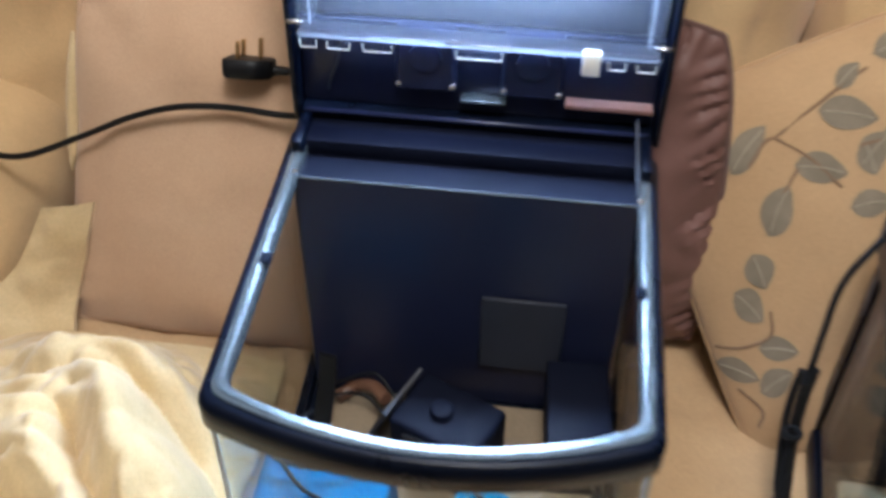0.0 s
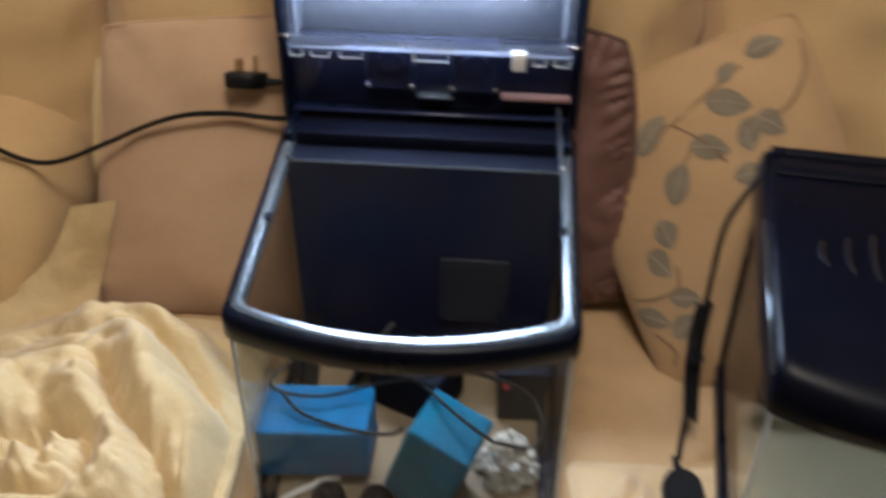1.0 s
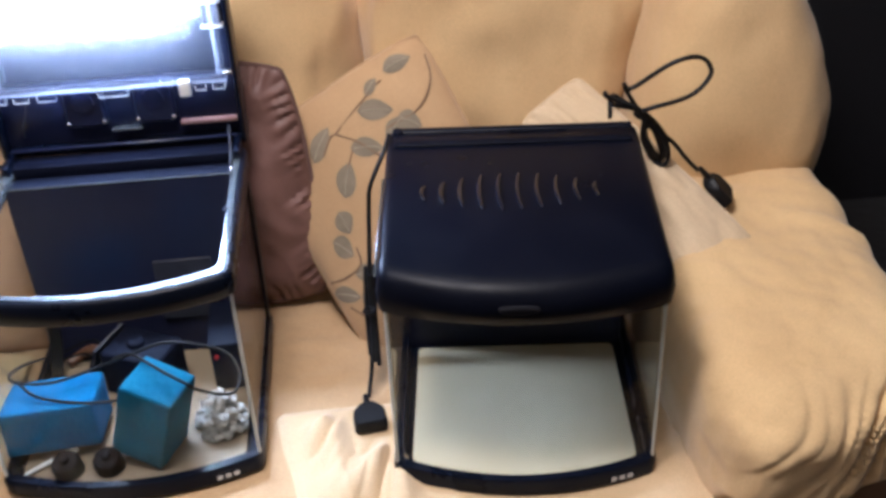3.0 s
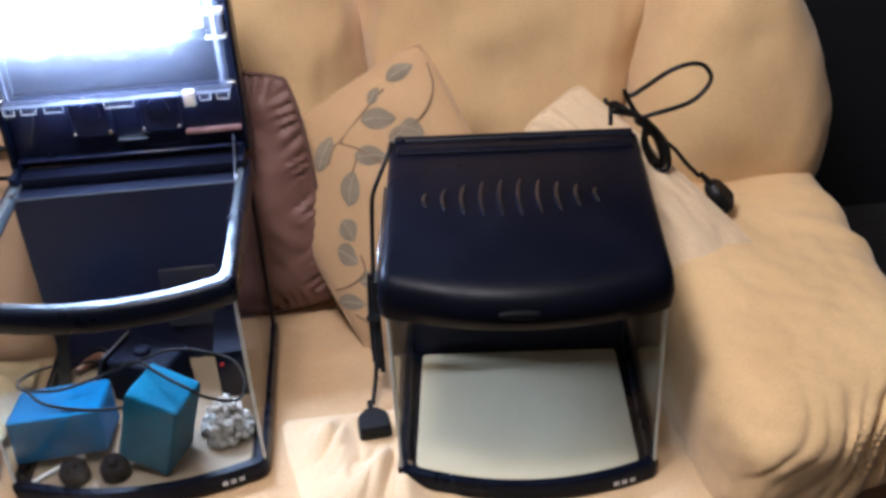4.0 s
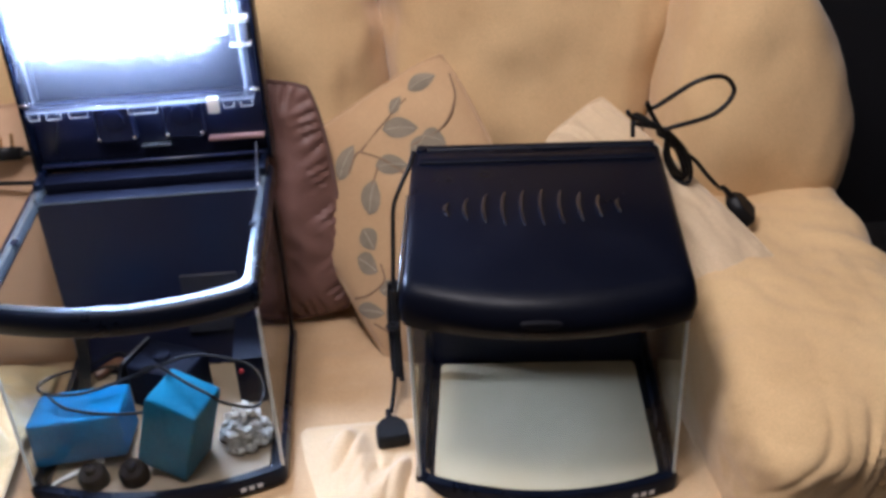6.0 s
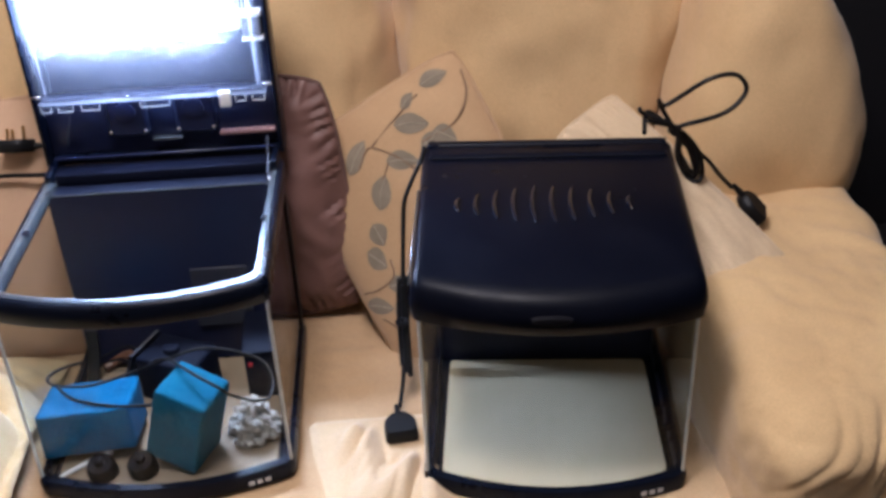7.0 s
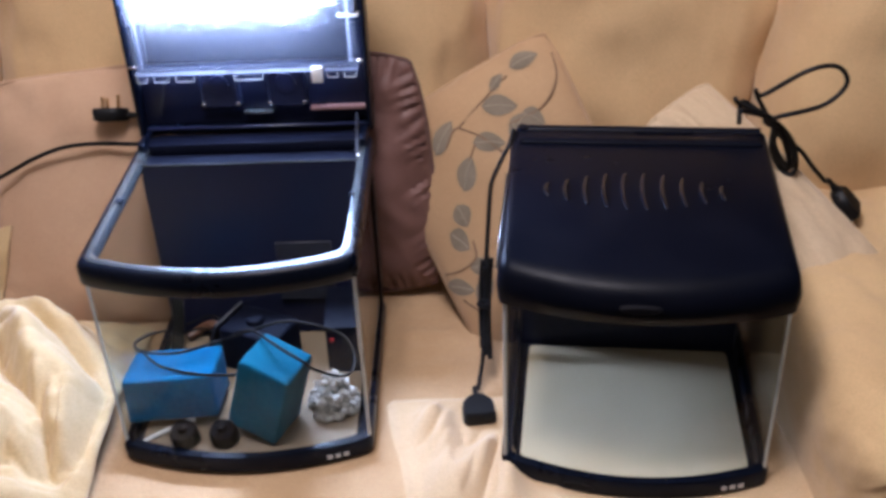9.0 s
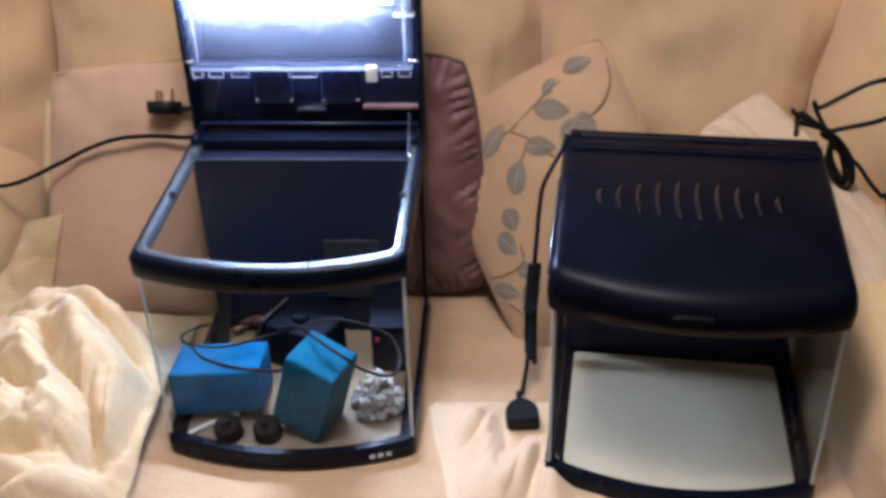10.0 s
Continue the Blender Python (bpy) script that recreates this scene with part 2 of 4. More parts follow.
def puffy(centre, half, power=4.0, n=14, wrinkle=0.006, scale=5.0, seed=0.0, lean=0.0, shape=None):
    """A stuffed block: a rounded cube with uneven, creased faces."""
    bm = bmesh.new()
    bmesh.ops.create_cube(bm, size=2.0)
    bmesh.ops.subdivide_edges(bm, edges=bm.edges[:], cuts=n, use_grid_fill=True)
    for v in bm.verts:
        q = Vector([math.copysign(abs(c) ** 0.9, c) for c in v.co])
        norm = sum(abs(c) ** power for c in q) ** (1 / power)
        d = q / norm
        p = Vector((d.x * half[0], d.y * half[1], d.z * half[2]))
        if shape:
            p = shape(p)
        at = p * scale + Vector((seed, seed * 1.7, 0))
        out = d.normalized()
        p = p + out * (wrinkle * noise.noise(at) + wrinkle * 0.5 * noise.noise(at * 2.7) + wrinkle * 0.25 * noise.noise(at * 7.0))
        p.y += lean * p.z
        v.co = p + Vector(centre)
    return bm


class Pillow:
    """A throw cushion between four corners: bl, br, tr, tl as seen from the front."""

    def __init__(self, corners, thick, seed=0.0, pinch=0.05, wrinkle=0.004, front=1.0, bow=None, ease=0.0, ruche=0.0):
        self.c = [Vector(c) for c in corners]
        self.thick, self.seed, self.pinch, self.wrinkle, self.front, self.bow, self.ease, self.ruche = thick, seed, pinch, wrinkle, front, bow, ease, ruche
        self.normal = ((self.c[1] - self.c[0]).cross(self.c[3] - self.c[0])).normalized()

    def at(self, u, v, side=1.0, lift=0.0):
        pu = u * (1 - self.pinch * (1 - v * v) ** 1.0 * abs(u) ** 3)
        pv = v * (1 - self.pinch * (1 - u * u) ** 1.0 * abs(v) ** 3)
        pu, pv = pu * math.sqrt(max(0.0, 1 - self.ease * v ** 4 / 2)), pv * math.sqrt(max(0.0, 1 - self.ease * u ** 4 / 2))
        a, b = (pu + 1) / 2, (pv + 1) / 2
        bl, br, tr, tl = self.c
        p = bl * (1 - a) * (1 - b) + br * a * (1 - b) + tr * a * b + tl * (1 - a) * b
        puff = max(0.0, (1 - u ** 2) * (1 - v ** 2)) ** 0.42
        edge = max(abs(u), abs(v))
        gather = 0.5 + 0.5 * math.sin((v if abs(u) > abs(v) else u) * 34 + self.seed * 5)
        w = self.wrinkle * (noise.noise(Vector((u * 2.3 + self.seed, v * 2.3, side))) + 0.5 * noise.noise(Vector((u * 6 + self.seed, v * 6, side * 2))))
        w -= 0.0 if self.ruche else self.wrinkle * 1.2 * gather * max(0.0, edge - 0.72) / 0.28 * puff
        if self.ruche:
            run, into = (v, abs(u)) if abs(u) > abs(v) else (u, abs(v))
            phase = run * 62 + 30 * (1 - into) + 3.5 * noise.noise(Vector((run * 4, self.seed, side)))
            fold = (0.5 + 0.5 * math.sin(phase)) ** 2 * (0.6 + noise.noise(Vector((run * 7, self.seed + 5, side))))
            w -= self.ruche * fold * max(0.0, (edge - 0.74) / 0.26) * min(1.0, puff * 2.5)
            w -= 0.45 * self.ruche * abs(noise.noise(Vector((u * 3 + v * 2.2, v * 1.2 - u, self.seed))))
        if self.bow:
            p = p + self.bow(u, v)
        depth = self.thick * (self.front if side > 0 else 1.0)
        return p + self.normal * side * (depth * puff + w * (1 if puff > 0 else 0)) + self.normal * side * lift

    def mesh(self, n=34):
        bm = bmesh.new()
        grid = {}
        for side in (1, -1):
            for i in range(n + 1):
                for j in range(n + 1):
                    if side < 0 and (i in (0, n) or j in (0, n)):
                        grid[side, i, j] = grid[1, i, j]
                    else:
                        s = lambda k: math.sin((k / n - 0.5) * math.pi)
                        grid[side, i, j] = bm.verts.new(self.at(s(i), s(j), side))
            for i in range(n):
                for j in range(n):
                    q = [grid[side, i, j], grid[side, i + 1, j], grid[side, i + 1, j + 1], grid[side, i, j + 1]]
                    bm.faces.new(q if side > 0 else q[::-1])
        return bm

    def edge_cord(self, radius, edges=((-1, -1, 1, -1), (1, -1, 1, 1), (1, 1, -1, 1), (-1, 1, -1, -1))):
        bm = bmesh.new()
        for u0, v0, u1, v1 in edges:
            tube([self.at(u0 + (u1 - u0) * k / 24, v0 + (v1 - v0) * k / 24) for k in range(25)], radius, 6, 0, bm)
        return bm


def sheet(x0, x1, y0, y1, nx, ny, top, thick, skew=None):
    """A cloth lying on something: a wavy upper face and its underside."""
    bm = bmesh.new()
    up, low = {}, {}
    for i in range(nx + 1):
        for j in range(ny + 1):
            x, y = x0 + (x1 - x0) * i / nx, y0 + (y1 - y0) * j / ny
            x = skew(x, y) if skew else x
            wob = Vector((0.02 * noise.noise(Vector((y * 6, x0, 1))) if i in (0, nx) else 0, 0.02 * noise.noise(Vector((x * 6, y0, 2))) if j in (0, ny) else 0, 0))
            z = top(x, y)
            up[i, j] = bm.verts.new(Vector((x, y, z)) + wob)
            low[i, j] = bm.verts.new(Vector((x, y, z - thick)) + wob)
    for i in range(nx):
        for j in range(ny):
            bm.faces.new((up[i, j], up[i + 1, j], up[i + 1, j + 1], up[i, j + 1]))
            bm.faces.new((low[i, j + 1], low[i + 1, j + 1], low[i + 1, j], low[i, j]))
    for i in range(nx):
        bm.faces.new((up[i, 0], low[i, 0], low[i + 1, 0], up[i + 1, 0]))
        bm.faces.new((up[i + 1, ny], low[i + 1, ny], low[i, ny], up[i, ny]))
    for j in range(ny):
        bm.faces.new((up[0, j + 1], low[0, j + 1], low[0, j], up[0, j]))
        bm.faces.new((up[nx, j], low[nx, j], low[nx, j + 1], up[nx, j + 1]))
    return bm


def mound(x, y, cx, cy, rx, ry, sharp=2.0):
    d = ((x - cx) / rx) ** 2 + ((y - cy) / ry) ** 2
    return math.exp(-d ** (sharp / 2))


# ---- the room ----
def wall(name, x0, x1, y0, y1, z0, z1, material, label):
    ob = part(name, box(x0, x1, y0, y1, z0, z1), material, smooth=False)
    return tagged(ob, label, "wall", kind="structure")


tagged(part("floor", box(-2.6, 2.6, -2.8, 1.3, -0.55, -0.45), SHADE_CARPET, smooth=False), "carpet floor under the sofa, coloured near-black as unlit", "floor", kind="structure")
wall("wall_north", -2.6, 2.6, 1.3, 1.4, -0.45, 2.3, SHADE_WALL, "wall behind the cream sofa, coloured near-black as unlit")
wall("wall_south", -2.6, 2.6, -2.9, -2.8, -0.45, 2.3, WALL, "plain warm painted wall")
wall("wall_west", -2.7, -2.6, -2.8, 1.3, -0.45, 2.3, WALL, "plain warm painted wall")
wall("wall_east", 2.6, 2.7, -2.8, 1.3, -0.45, 2.3, SHADE_WALL, "wall beyond the sofa arm, coloured near-black as unlit")
tagged(part("ceiling", box(-2.6, 2.6, -2.8, 1.3, 2.3, 2.4), CEILING, smooth=False), "white painted ceiling", "ceiling", kind="structure")

# ---- the sofa ----
sofa = thing("sofa", pose(0, 0, 0), "large cream fabric sofa with plump back cushions", "sofa")
part("base", box(-1.45, 1.1, -0.28, 1.0, -0.45, -0.16, 0.03), BROWN_CLOTH, sofa, "brown fabric base")


def seat_top(x, y):
    z = -0.0035 + 0.003 * noise.noise(Vector((x * 4, y * 4, 0)))
    z += 0.007 * mound(x, y, 0.28, 0.24, 0.09, 0.14, 3) * abs(noise.noise(Vector((x * 12 + y * 8, y * 22, 3))))
    return z - 0.02 * max(0.0, y - 0.12) - 0.10 * max(0.0, (-0.22 - y) / 0.1) ** 2


part("seat_cushion", sheet(-1.4, 0.86, -0.30, 0.66, 200, 100, seat_top, 0.15), SHADED_SEAT, sofa)


def back_cushion(x0, x1, seed, slant=0.0):
    def shape(p):
        p.x += slant * p.z * max(0.0, p.x / ((x1 - x0) / 2))
        p.y -= 0.02 * math.cos(p.x / ((x1 - x0) / 2) * 1.4) * math.cos(p.z / 0.45 * 1.2)
        p.y += 0.045 * math.exp(-((x1 - x0) / 2 - abs(p.x - slant * p.z * max(0.0, p.x / ((x1 - x0) / 2)))) / 0.014)
        return p
    return part("back_cushion", puffy(((x0 + x1) / 2, 0.755, 0.36), ((x1 - x0) / 2, 0.21, 0.45), 4.2, 40, 0.022, 4.5, seed, 0.16, shape), CREAM, sofa)


back_cushion(-1.32, -0.512, 3.1)
back_cushion(-0.512, 0.367, 7.7)
back_cushion(0.367, 0.885, 12.9, 0.20)
part("back_panel", box(-1.4, 1.08, 0.93, 1.05, -0.3, 0.78, 0.05, 3), CREAM, sofa)


def wing_shape(p):
    """Rounded outer side that leans in towards the top."""
    p.x -= 1.07 * max(0.0, p.z + 0.18) ** 2 * max(0.0, p.x / 0.166)
    p.x += 0.20 * p.z * max(0.0, -p.x / 0.178)
    return p


part("wing_cushion", puffy((1.012, 0.595, 0.380), (0.166, 0.215, 0.30), 3.2, 40, 0.009, 5.0, 21.0, 0.12, wing_shape), CREAM, sofa, "rounded side cushion above the arm")


def arm_shape(p):
    """The arm's pad ends in a rolled front, gathered along a seam on its underside."""
    front = max(0.0, min(1.0, (-0.22 - p.y) / 0.16))
    low = max(0.0, min(1.0, (0.165 - p.z) / 0.12))
    if p.z < 0:
        p.z *= 1 - 0.86 * front
    p.z += 0.058 * front * low
    p.y += front * 0.28 * (p.x + 0.08)
    q = p.x * 17 - p.z * 12 + 1.5 * noise.noise(Vector((p.x * 9, p.z * 9, 4.0)))
    fold = max(0.0, math.sin(4.6 * q)) ** 3 + 0.5 * max(0.0, math.sin(9.7 * q + 1.0)) ** 3
    rolled = max(0.0, min(1.0, (-0.325 - p.y) / 0.08))
    deep = rolled * max(0.0, min(1.0, (0.222 - p.z) / 0.07)) * (0.10 + math.exp(-((p.x - 0.085) / 0.075) ** 2))
    p.y += 0.022 * deep * fold
    p.z -= 0.018 * deep * fold
    ripple = max(0.0, 1 - abs(p.z - 0.17) / 0.08) * math.exp(-((p.y + 0.02) / 0.16) ** 2)
    p.z += 0.016 * ripple * noise.noise(Vector((p.x * 7 + p.y * 5, p.y * 26 + p.x * 12, 1.0)))
    return p


part("armrest", puffy((0.960, 0.215, 0.0), (0.180, 0.435, 0.205), 5.4, 84, 0.012, 5.0, 33.0, 0.0, arm_shape), CREAM, sofa, "padded arm with puckered front seam")
part("arm_panel", box(0.81, 1.09, -0.135, 0.9, -0.45, 0.035, 0.03, 3), BROWN_CLOTH, sofa, "brown arm panel")
part("far_armrest", puffy((-0.735, 0.49, 0.06), (0.195, 0.20, 0.20), 2.8, 22, 0.010, 5.0, 39.0), CREAM, sofa, "padded far arm in shade")


def throw_top(x, y):
    """Folds fan out over the seat between the tanks and flatten under them."""
    z = 0.003 + 0.003 * noise.noise(Vector((x * 9, y * 9, 4)))
    warp = noise.noise(Vector((x * 5, y * 5, 7)))
    fold = mound(x, y, 0.30, -0.04, 0.14, 0.13, 4) * (1 - mound(x, y, 0.337, 0.075, 0.05, 0.07, 4))
    fold *= max(0.0, min(1.0, (x - 0.215 - 0.20 * (0.12 - y)) / 0.05)) * max(0.0, min(1.0, (0.11 - y) / 0.04))
    ray = math.atan2(x - 0.36, 0.22 - y)
    z += fold * (0.075 * abs(noise.noise(Vector((ray * 4.6 + 1.4 * warp, y * 4, 1)))) + 0.022 * abs(noise.noise(Vector((ray * 8 + 2 * warp, y * 9, 2)))))
    z += 0.008 * mound(x, y, 0.77, -0.05, 0.04, 0.2)
    z -= 0.012 * max(0.0, (y - 0.105) / 0.025) + 0.012 * max(0.0, (0.205 + 0.20 * (0.12 - y) - x) / 0.025)
    under = max(mound(x, y, 0.0, 0.15, 0.19, 0.19, 8), mound(x, y, 0.57, 0.10, 0.19, 0.19, 8))
    return z * (1 - under) - 0.002 * under


def slanted(x, y):
    """The cloth's edge runs aslant from the tank's side to the front, along the lamplight's edge."""
    return x + max(0.0, (0.5 - x) / 0.3) * 0.20 * (0.12 - y)


tagged(part("seat_throw", sheet(0.185, 0.80, -0.21, 0.128, 220, 110, throw_top, 0.004, slanted), LAMPLIT_THROW), "rumpled cream cloth spread on the sofa seat, lamplight in its paler colour", "throw")


# ---- cushions ----
tan = Pillow([(-0.505, 0.362, -0.012), (-0.055, 0.349, -0.018), (-0.04, 0.525, 0.425), (-0.466, 0.510, 0.385)], 0.05, 1.3, 0.02, 0.012, ease=0.12)
ob = thing("tan_cushion", pose(0, 0, 0), "plain tan square cushion leaning on the sofa back", "cushion", "throw cushions")
part("cover", tan.mesh(), TAN, ob)
part("seam", tan.edge_cord(0.003), TAN, ob)
part("flap", tube([tan.at(-1, v) + Vector((-0.005, -0.004, 0.0)) for v in (0.80, 0.62, 0.45, 0.28, 0.12, -0.02)], 0.0075, 10, 4, taper=lambda t: 0.25 + 0.75 * math.sin(math.pi * t) ** 0.7), TERRY, ob, "pale folded edge of the lining")

plum = Pillow([(-0.157, 0.425, -0.010), (0.290, 0.402, 0.008), (0.256, 0.452, 0.438), (-0.144, 0.506, 0.430)], 0.055, 4.2, 0.0, 0.010, ease=0.3, ruche=0.013)
ob = thing("plum_cushion", pose(0, 0, 0), "plum brown satin cushion with gathered corded edge", "cushion", "throw cushions")
part("cover", plum.mesh(96), PLUM, ob)
part("piping", plum.edge_cord(0.0035), PLUM_CORD, ob, "dark corded edge")

leafy = Pillow([(0.352, 0.258, -0.045), (0.620, 0.335, 0.130), (0.470, 0.545, 0.440), (0.165, 0.525, 0.262)], 0.05, 2.2, 0.0, 0.006, ease=0.22)
leaf_cushion = thing("leaf_cushion", pose(0, 0, 0), "beige cushion printed with grey-green leaves", "cushion", "throw cushions")
part("cover", leafy.mesh(40), LEAF_CLOTH, leaf_cushion)
part("seam", leafy.edge_cord(0.003), LEAF_CLOTH, leaf_cushion)


def leaf_print(u, v, turn, length, width):
    """One printed leaf lying on the cushion's face, with its vein."""
    c, s = math.cos(radians(turn)), math.sin(radians(turn))
    place = lambda a, b, lift: leafy.at(u + a * c - b * s, v + a * s + b * c, 1.0, lift)
    bm = bmesh.new()
    rows = []
    for k in range(11):
        t = k / 10
        a, w = (t - 0.5) * length, width * 0.5 * math.sin(math.pi * t ** 0.85) ** 0.8
        rows.append([bm.verts.new(place(a, w * f + 0.03 * length * math.sin(math.pi * t), 0.0012)) for f in (-1, -0.5, 0, 0.5, 1)])
    for p, q in zip(rows, rows[1:]):
        for k in range(4):
            bm.faces.new((p[k], q[k], q[k + 1], p[k + 1]))
    bmesh.ops.remove_doubles(bm, verts=bm.verts, dist=1e-5)
    leaf = part("leaf", bm, LEAF_PRINT, leaf_cushion)
    vein = bmesh.new()
    tube([place((t / 8 - 0.5) * length * 0.8, 0.03 * length * math.sin(math.pi * t / 8), 0.0014) for t in range(9)], 0.0011, 5, 0, vein)
    part("vein", vein, VEIN_PRINT, leaf)


LEAVES = (
    (0.676, 0.828, 2, 0.311, 0.152),
    (0.342, 0.766, 25, 0.193, 0.106),
    (0.274, 0.579, -26, 0.355, 0.176),
    (0.519, 0.351, -46, 0.241, 0.175),
    (-0.353, 0.601, 29, 0.338, 0.161),
    (0.033, 0.372, -26, 0.324, 0.163),
    (-0.286, 0.256, 43, 0.297, 0.194),
    (-0.518, 0.005, -89, 0.192, 0.198),
    (-0.652, -0.146, -59, 0.226, 0.186),
    (-0.866, -0.456, -31, 0.289, 0.140),
    (-0.559, -0.410, -21, 0.260, 0.137),
    (-0.643, -0.571, 12, 0.257, 0.154),
    (0.364, 0.364, 27, 0.241, 0.170),
    (0.259, 0.111, -11, 0.267, 0.142),
    (0.322, 0.333, -88, 0.183, 0.165),
)
for row in LEAVES:
    leaf_print(*row)
STEMS = (
    ((0.959, 0.806), (0.883, 0.572), (0.649, 0.401), (0.295, 0.410)),
    ((0.462, 0.770), (0.192, 0.704), (-0.175, 0.606)),
    ((-0.175, 0.606), (-0.013, 0.449), (0.116, 0.249)),
    ((-0.185, 0.612), (-0.246, 0.604), (-0.375, 0.519)),
    ((-0.101, 0.420), (-0.221, 0.331)),
    ((-0.529, -0.203), (-0.580, -0.324), (-0.783, -0.338), (-0.952, -0.296)),
    ((-0.901, -0.546), (-0.803, -0.696), (-0.871, -0.783)),
)
for row in STEMS:
    part("stem", tube([leafy.at(u, v, 1.0, 0.0006) for u, v in row], 0.0020, 6, 6), STEM_PRINT, leaf_cushion)


white = Pillow([(0.808, 0.075, 0.135), (0.942, 0.178, 0.203), (0.722, 0.455, 0.368), (0.622, 0.420, 0.310)], 0.036, 6.1, 0.0, 0.007, bow=lambda u, v: (Vector((0.045, 0.025, 0.0)) * max(0.0, -u) - Vector((-0.004, -0.012, 0.004)) * max(0.0, u)) * (1 - v * v), ease=0.12, ruche=0.00005)
ob = thing("white_cushion", pose(0, 0, 0), "small off-white cushion wedged against the sofa arm", "cushion", "throw cushions")
part("cover", white.mesh(60), WHITE_CLOTH, ob)
part("hem", white.edge_cord(0.004), WHITE_CLOTH, ob)


def blanket_top(x, y):
    """A heap of soft rolls that wind round its middle."""
    h = 0.116 * mound(x, y, -0.435, 0.01, 0.215, 0.26, 3.6) + 0.06 * mound(x, y, -0.36, 0.19, 0.13, 0.09, 2.5)
    w = Vector((noise.noise(Vector((x * 5, y * 5, 9))), noise.noise(Vector((x * 5, y * 5, 19))), 0)) * 0.05
    p = Vector((x, y, 0)) + w
    cx, cy = p.x + 0.43, 0.85 * (p.y - 0.01)
    far = math.hypot(cx, cy)
    ux, uy = cx / (far + 0.03), cy / (far + 0.03)
    dent = 0.026 * mound(x, y, -0.43, -0.02, 0.06, 0.05, 2.0)
    folds = 0.105 * abs(noise.noise(Vector((far * 15, 1.1 * ux, 1.1 * uy)))) + 0.060 * abs(noise.noise(Vector((p.x * 5.5, p.y * 8.0, 5)))) + 0.020 * abs(noise.noise(Vector((far * 38, 3.0 * ux, 3.0 * uy + 7)))) + 0.010 * abs(noise.noise(Vector((p.x * 30, p.y * 34, 12))))
    return 0.008 + h + (folds - dent - 0.045) * min(1.0, h / 0.07)


tagged(part("towel", sheet(-0.84, -0.21, -0.30, 0.31, 200, 190, blanket_top, 0.006), TERRY), "crumpled cream towelling blanket heaped on the seat", "blanket")


def draped_strip(left, right, nu, nv, thick, amp):
    """A cloth between two drawn edges, creased across its width."""
    lo, ro = spline(left, nv), spline(right, nv)
    bm, up, low = bmesh.new(), {}, {}
    for j, (a, b) in enumerate(zip(lo, ro)):
        for i in range(nu + 1):
            p = a.lerp(b, i / nu)
            wave = amp * (noise.noise(p * 14) + 0.7 * abs(noise.noise(p * 30)) + 0.8 * math.sin(math.pi * i / nu))
            up[i, j] = bm.verts.new(p + Vector((0, -wave, 0.5 * wave)))
            low[i, j] = bm.verts.new(p + Vector((0, thick - wave, 0.5 * wave - thick)))
    nj = len(lo) - 1
    for i in range(nu):
        for j in range(nj):
            bm.faces.new((up[i, j], up[i + 1, j], up[i + 1, j + 1], up[i, j + 1]))
            bm.faces.new((low[i, j + 1], low[i + 1, j + 1], low[i + 1, j], low[i, j]))
        bm.faces.new((up[i, 0], low[i, 0], low[i + 1, 0], up[i + 1, 0]))
        bm.faces.new((up[i + 1, nj], low[i + 1, nj], low[i, nj], up[i, nj]))
    for j in range(nj):
        bm.faces.new((up[0, j + 1], low[0, j + 1], low[0, j], up[0, j]))
        bm.faces.new((up[nu, j], low[nu, j], low[nu, j + 1], up[nu, j + 1]))
    return bm


strip = draped_strip([(-0.513, 0.385, 0.160), (-0.550, 0.350, 0.090), (-0.610, 0.310, 0.045), (-0.680, 0.250, 0.006)], [(-0.449, 0.390, 0.172), (-0.466, 0.372, 0.108), (-0.486, 0.350, 0.035), (-0.470, 0.270, 0.004)], 24, 14, 0.006, 0.010)
tagged(part("cream_cloth", strip, TERRY), "cream cloth tucked beside the tan cushion", "cloth")


# ---- the two fish tanks ----
HW, DEEP, BULGE = 0.18, 0.345, 0.038


def plan(inset, z, bulge=BULGE, hw=HW, deep=DEEP, front=0.0):
    """The tank's outline: straight back and sides, bowed front."""
    w, d, f = hw - inset, deep - inset, front + inset
    pts, rad = [(-w, d, 0), (w, d, 0), (w, f, 0)], [0.012, 0.012, 0.014]
    for k in range(1, 16):
        t = 1 - 2 * k / 16
        pts.append((w * t, f - bulge * (1 - t * t), 0))
        rad.append(0)
    pts.append((-w, f, 0))
    rad.append(0.014)
    out = rounded(pts, rad, 5)
    for p in out:
        p.z = z
    return out


def hoop(sections):
    """A frame all round: sections of (inset, z), closed on themselves."""
    return loft([plan(i, z) for i, z in sections], ring=True)


def bowed_pane(z0, z1, thick=0.004):
    bm = bmesh.new()
    rows = []
    for k in range(25):
        t = 1 - 2 * k / 24
        x, y = (HW - 0.003) * t, 0.003 - BULGE * (1 - t * t)
        rows.append([bm.verts.new(p) for p in ((x, y, z0), (x, y, z1), (x, y + thick, z1), (x, y + thick, z0))])
    for a, b in zip(rows, rows[1:]):
        for k in range(4):
            bm.faces.new((a[k], a[(k + 1) % 4], b[(k + 1) % 4], b[k]))
    bm.faces.new(rows[0])
    bm.faces.new(rows[-1][::-1])
    return bm


def glass_pane(name, bm, parent):
    ob = part(name, bm, GLASS, parent, "clear glass")
    ob.visible_shadow = False
    return ob


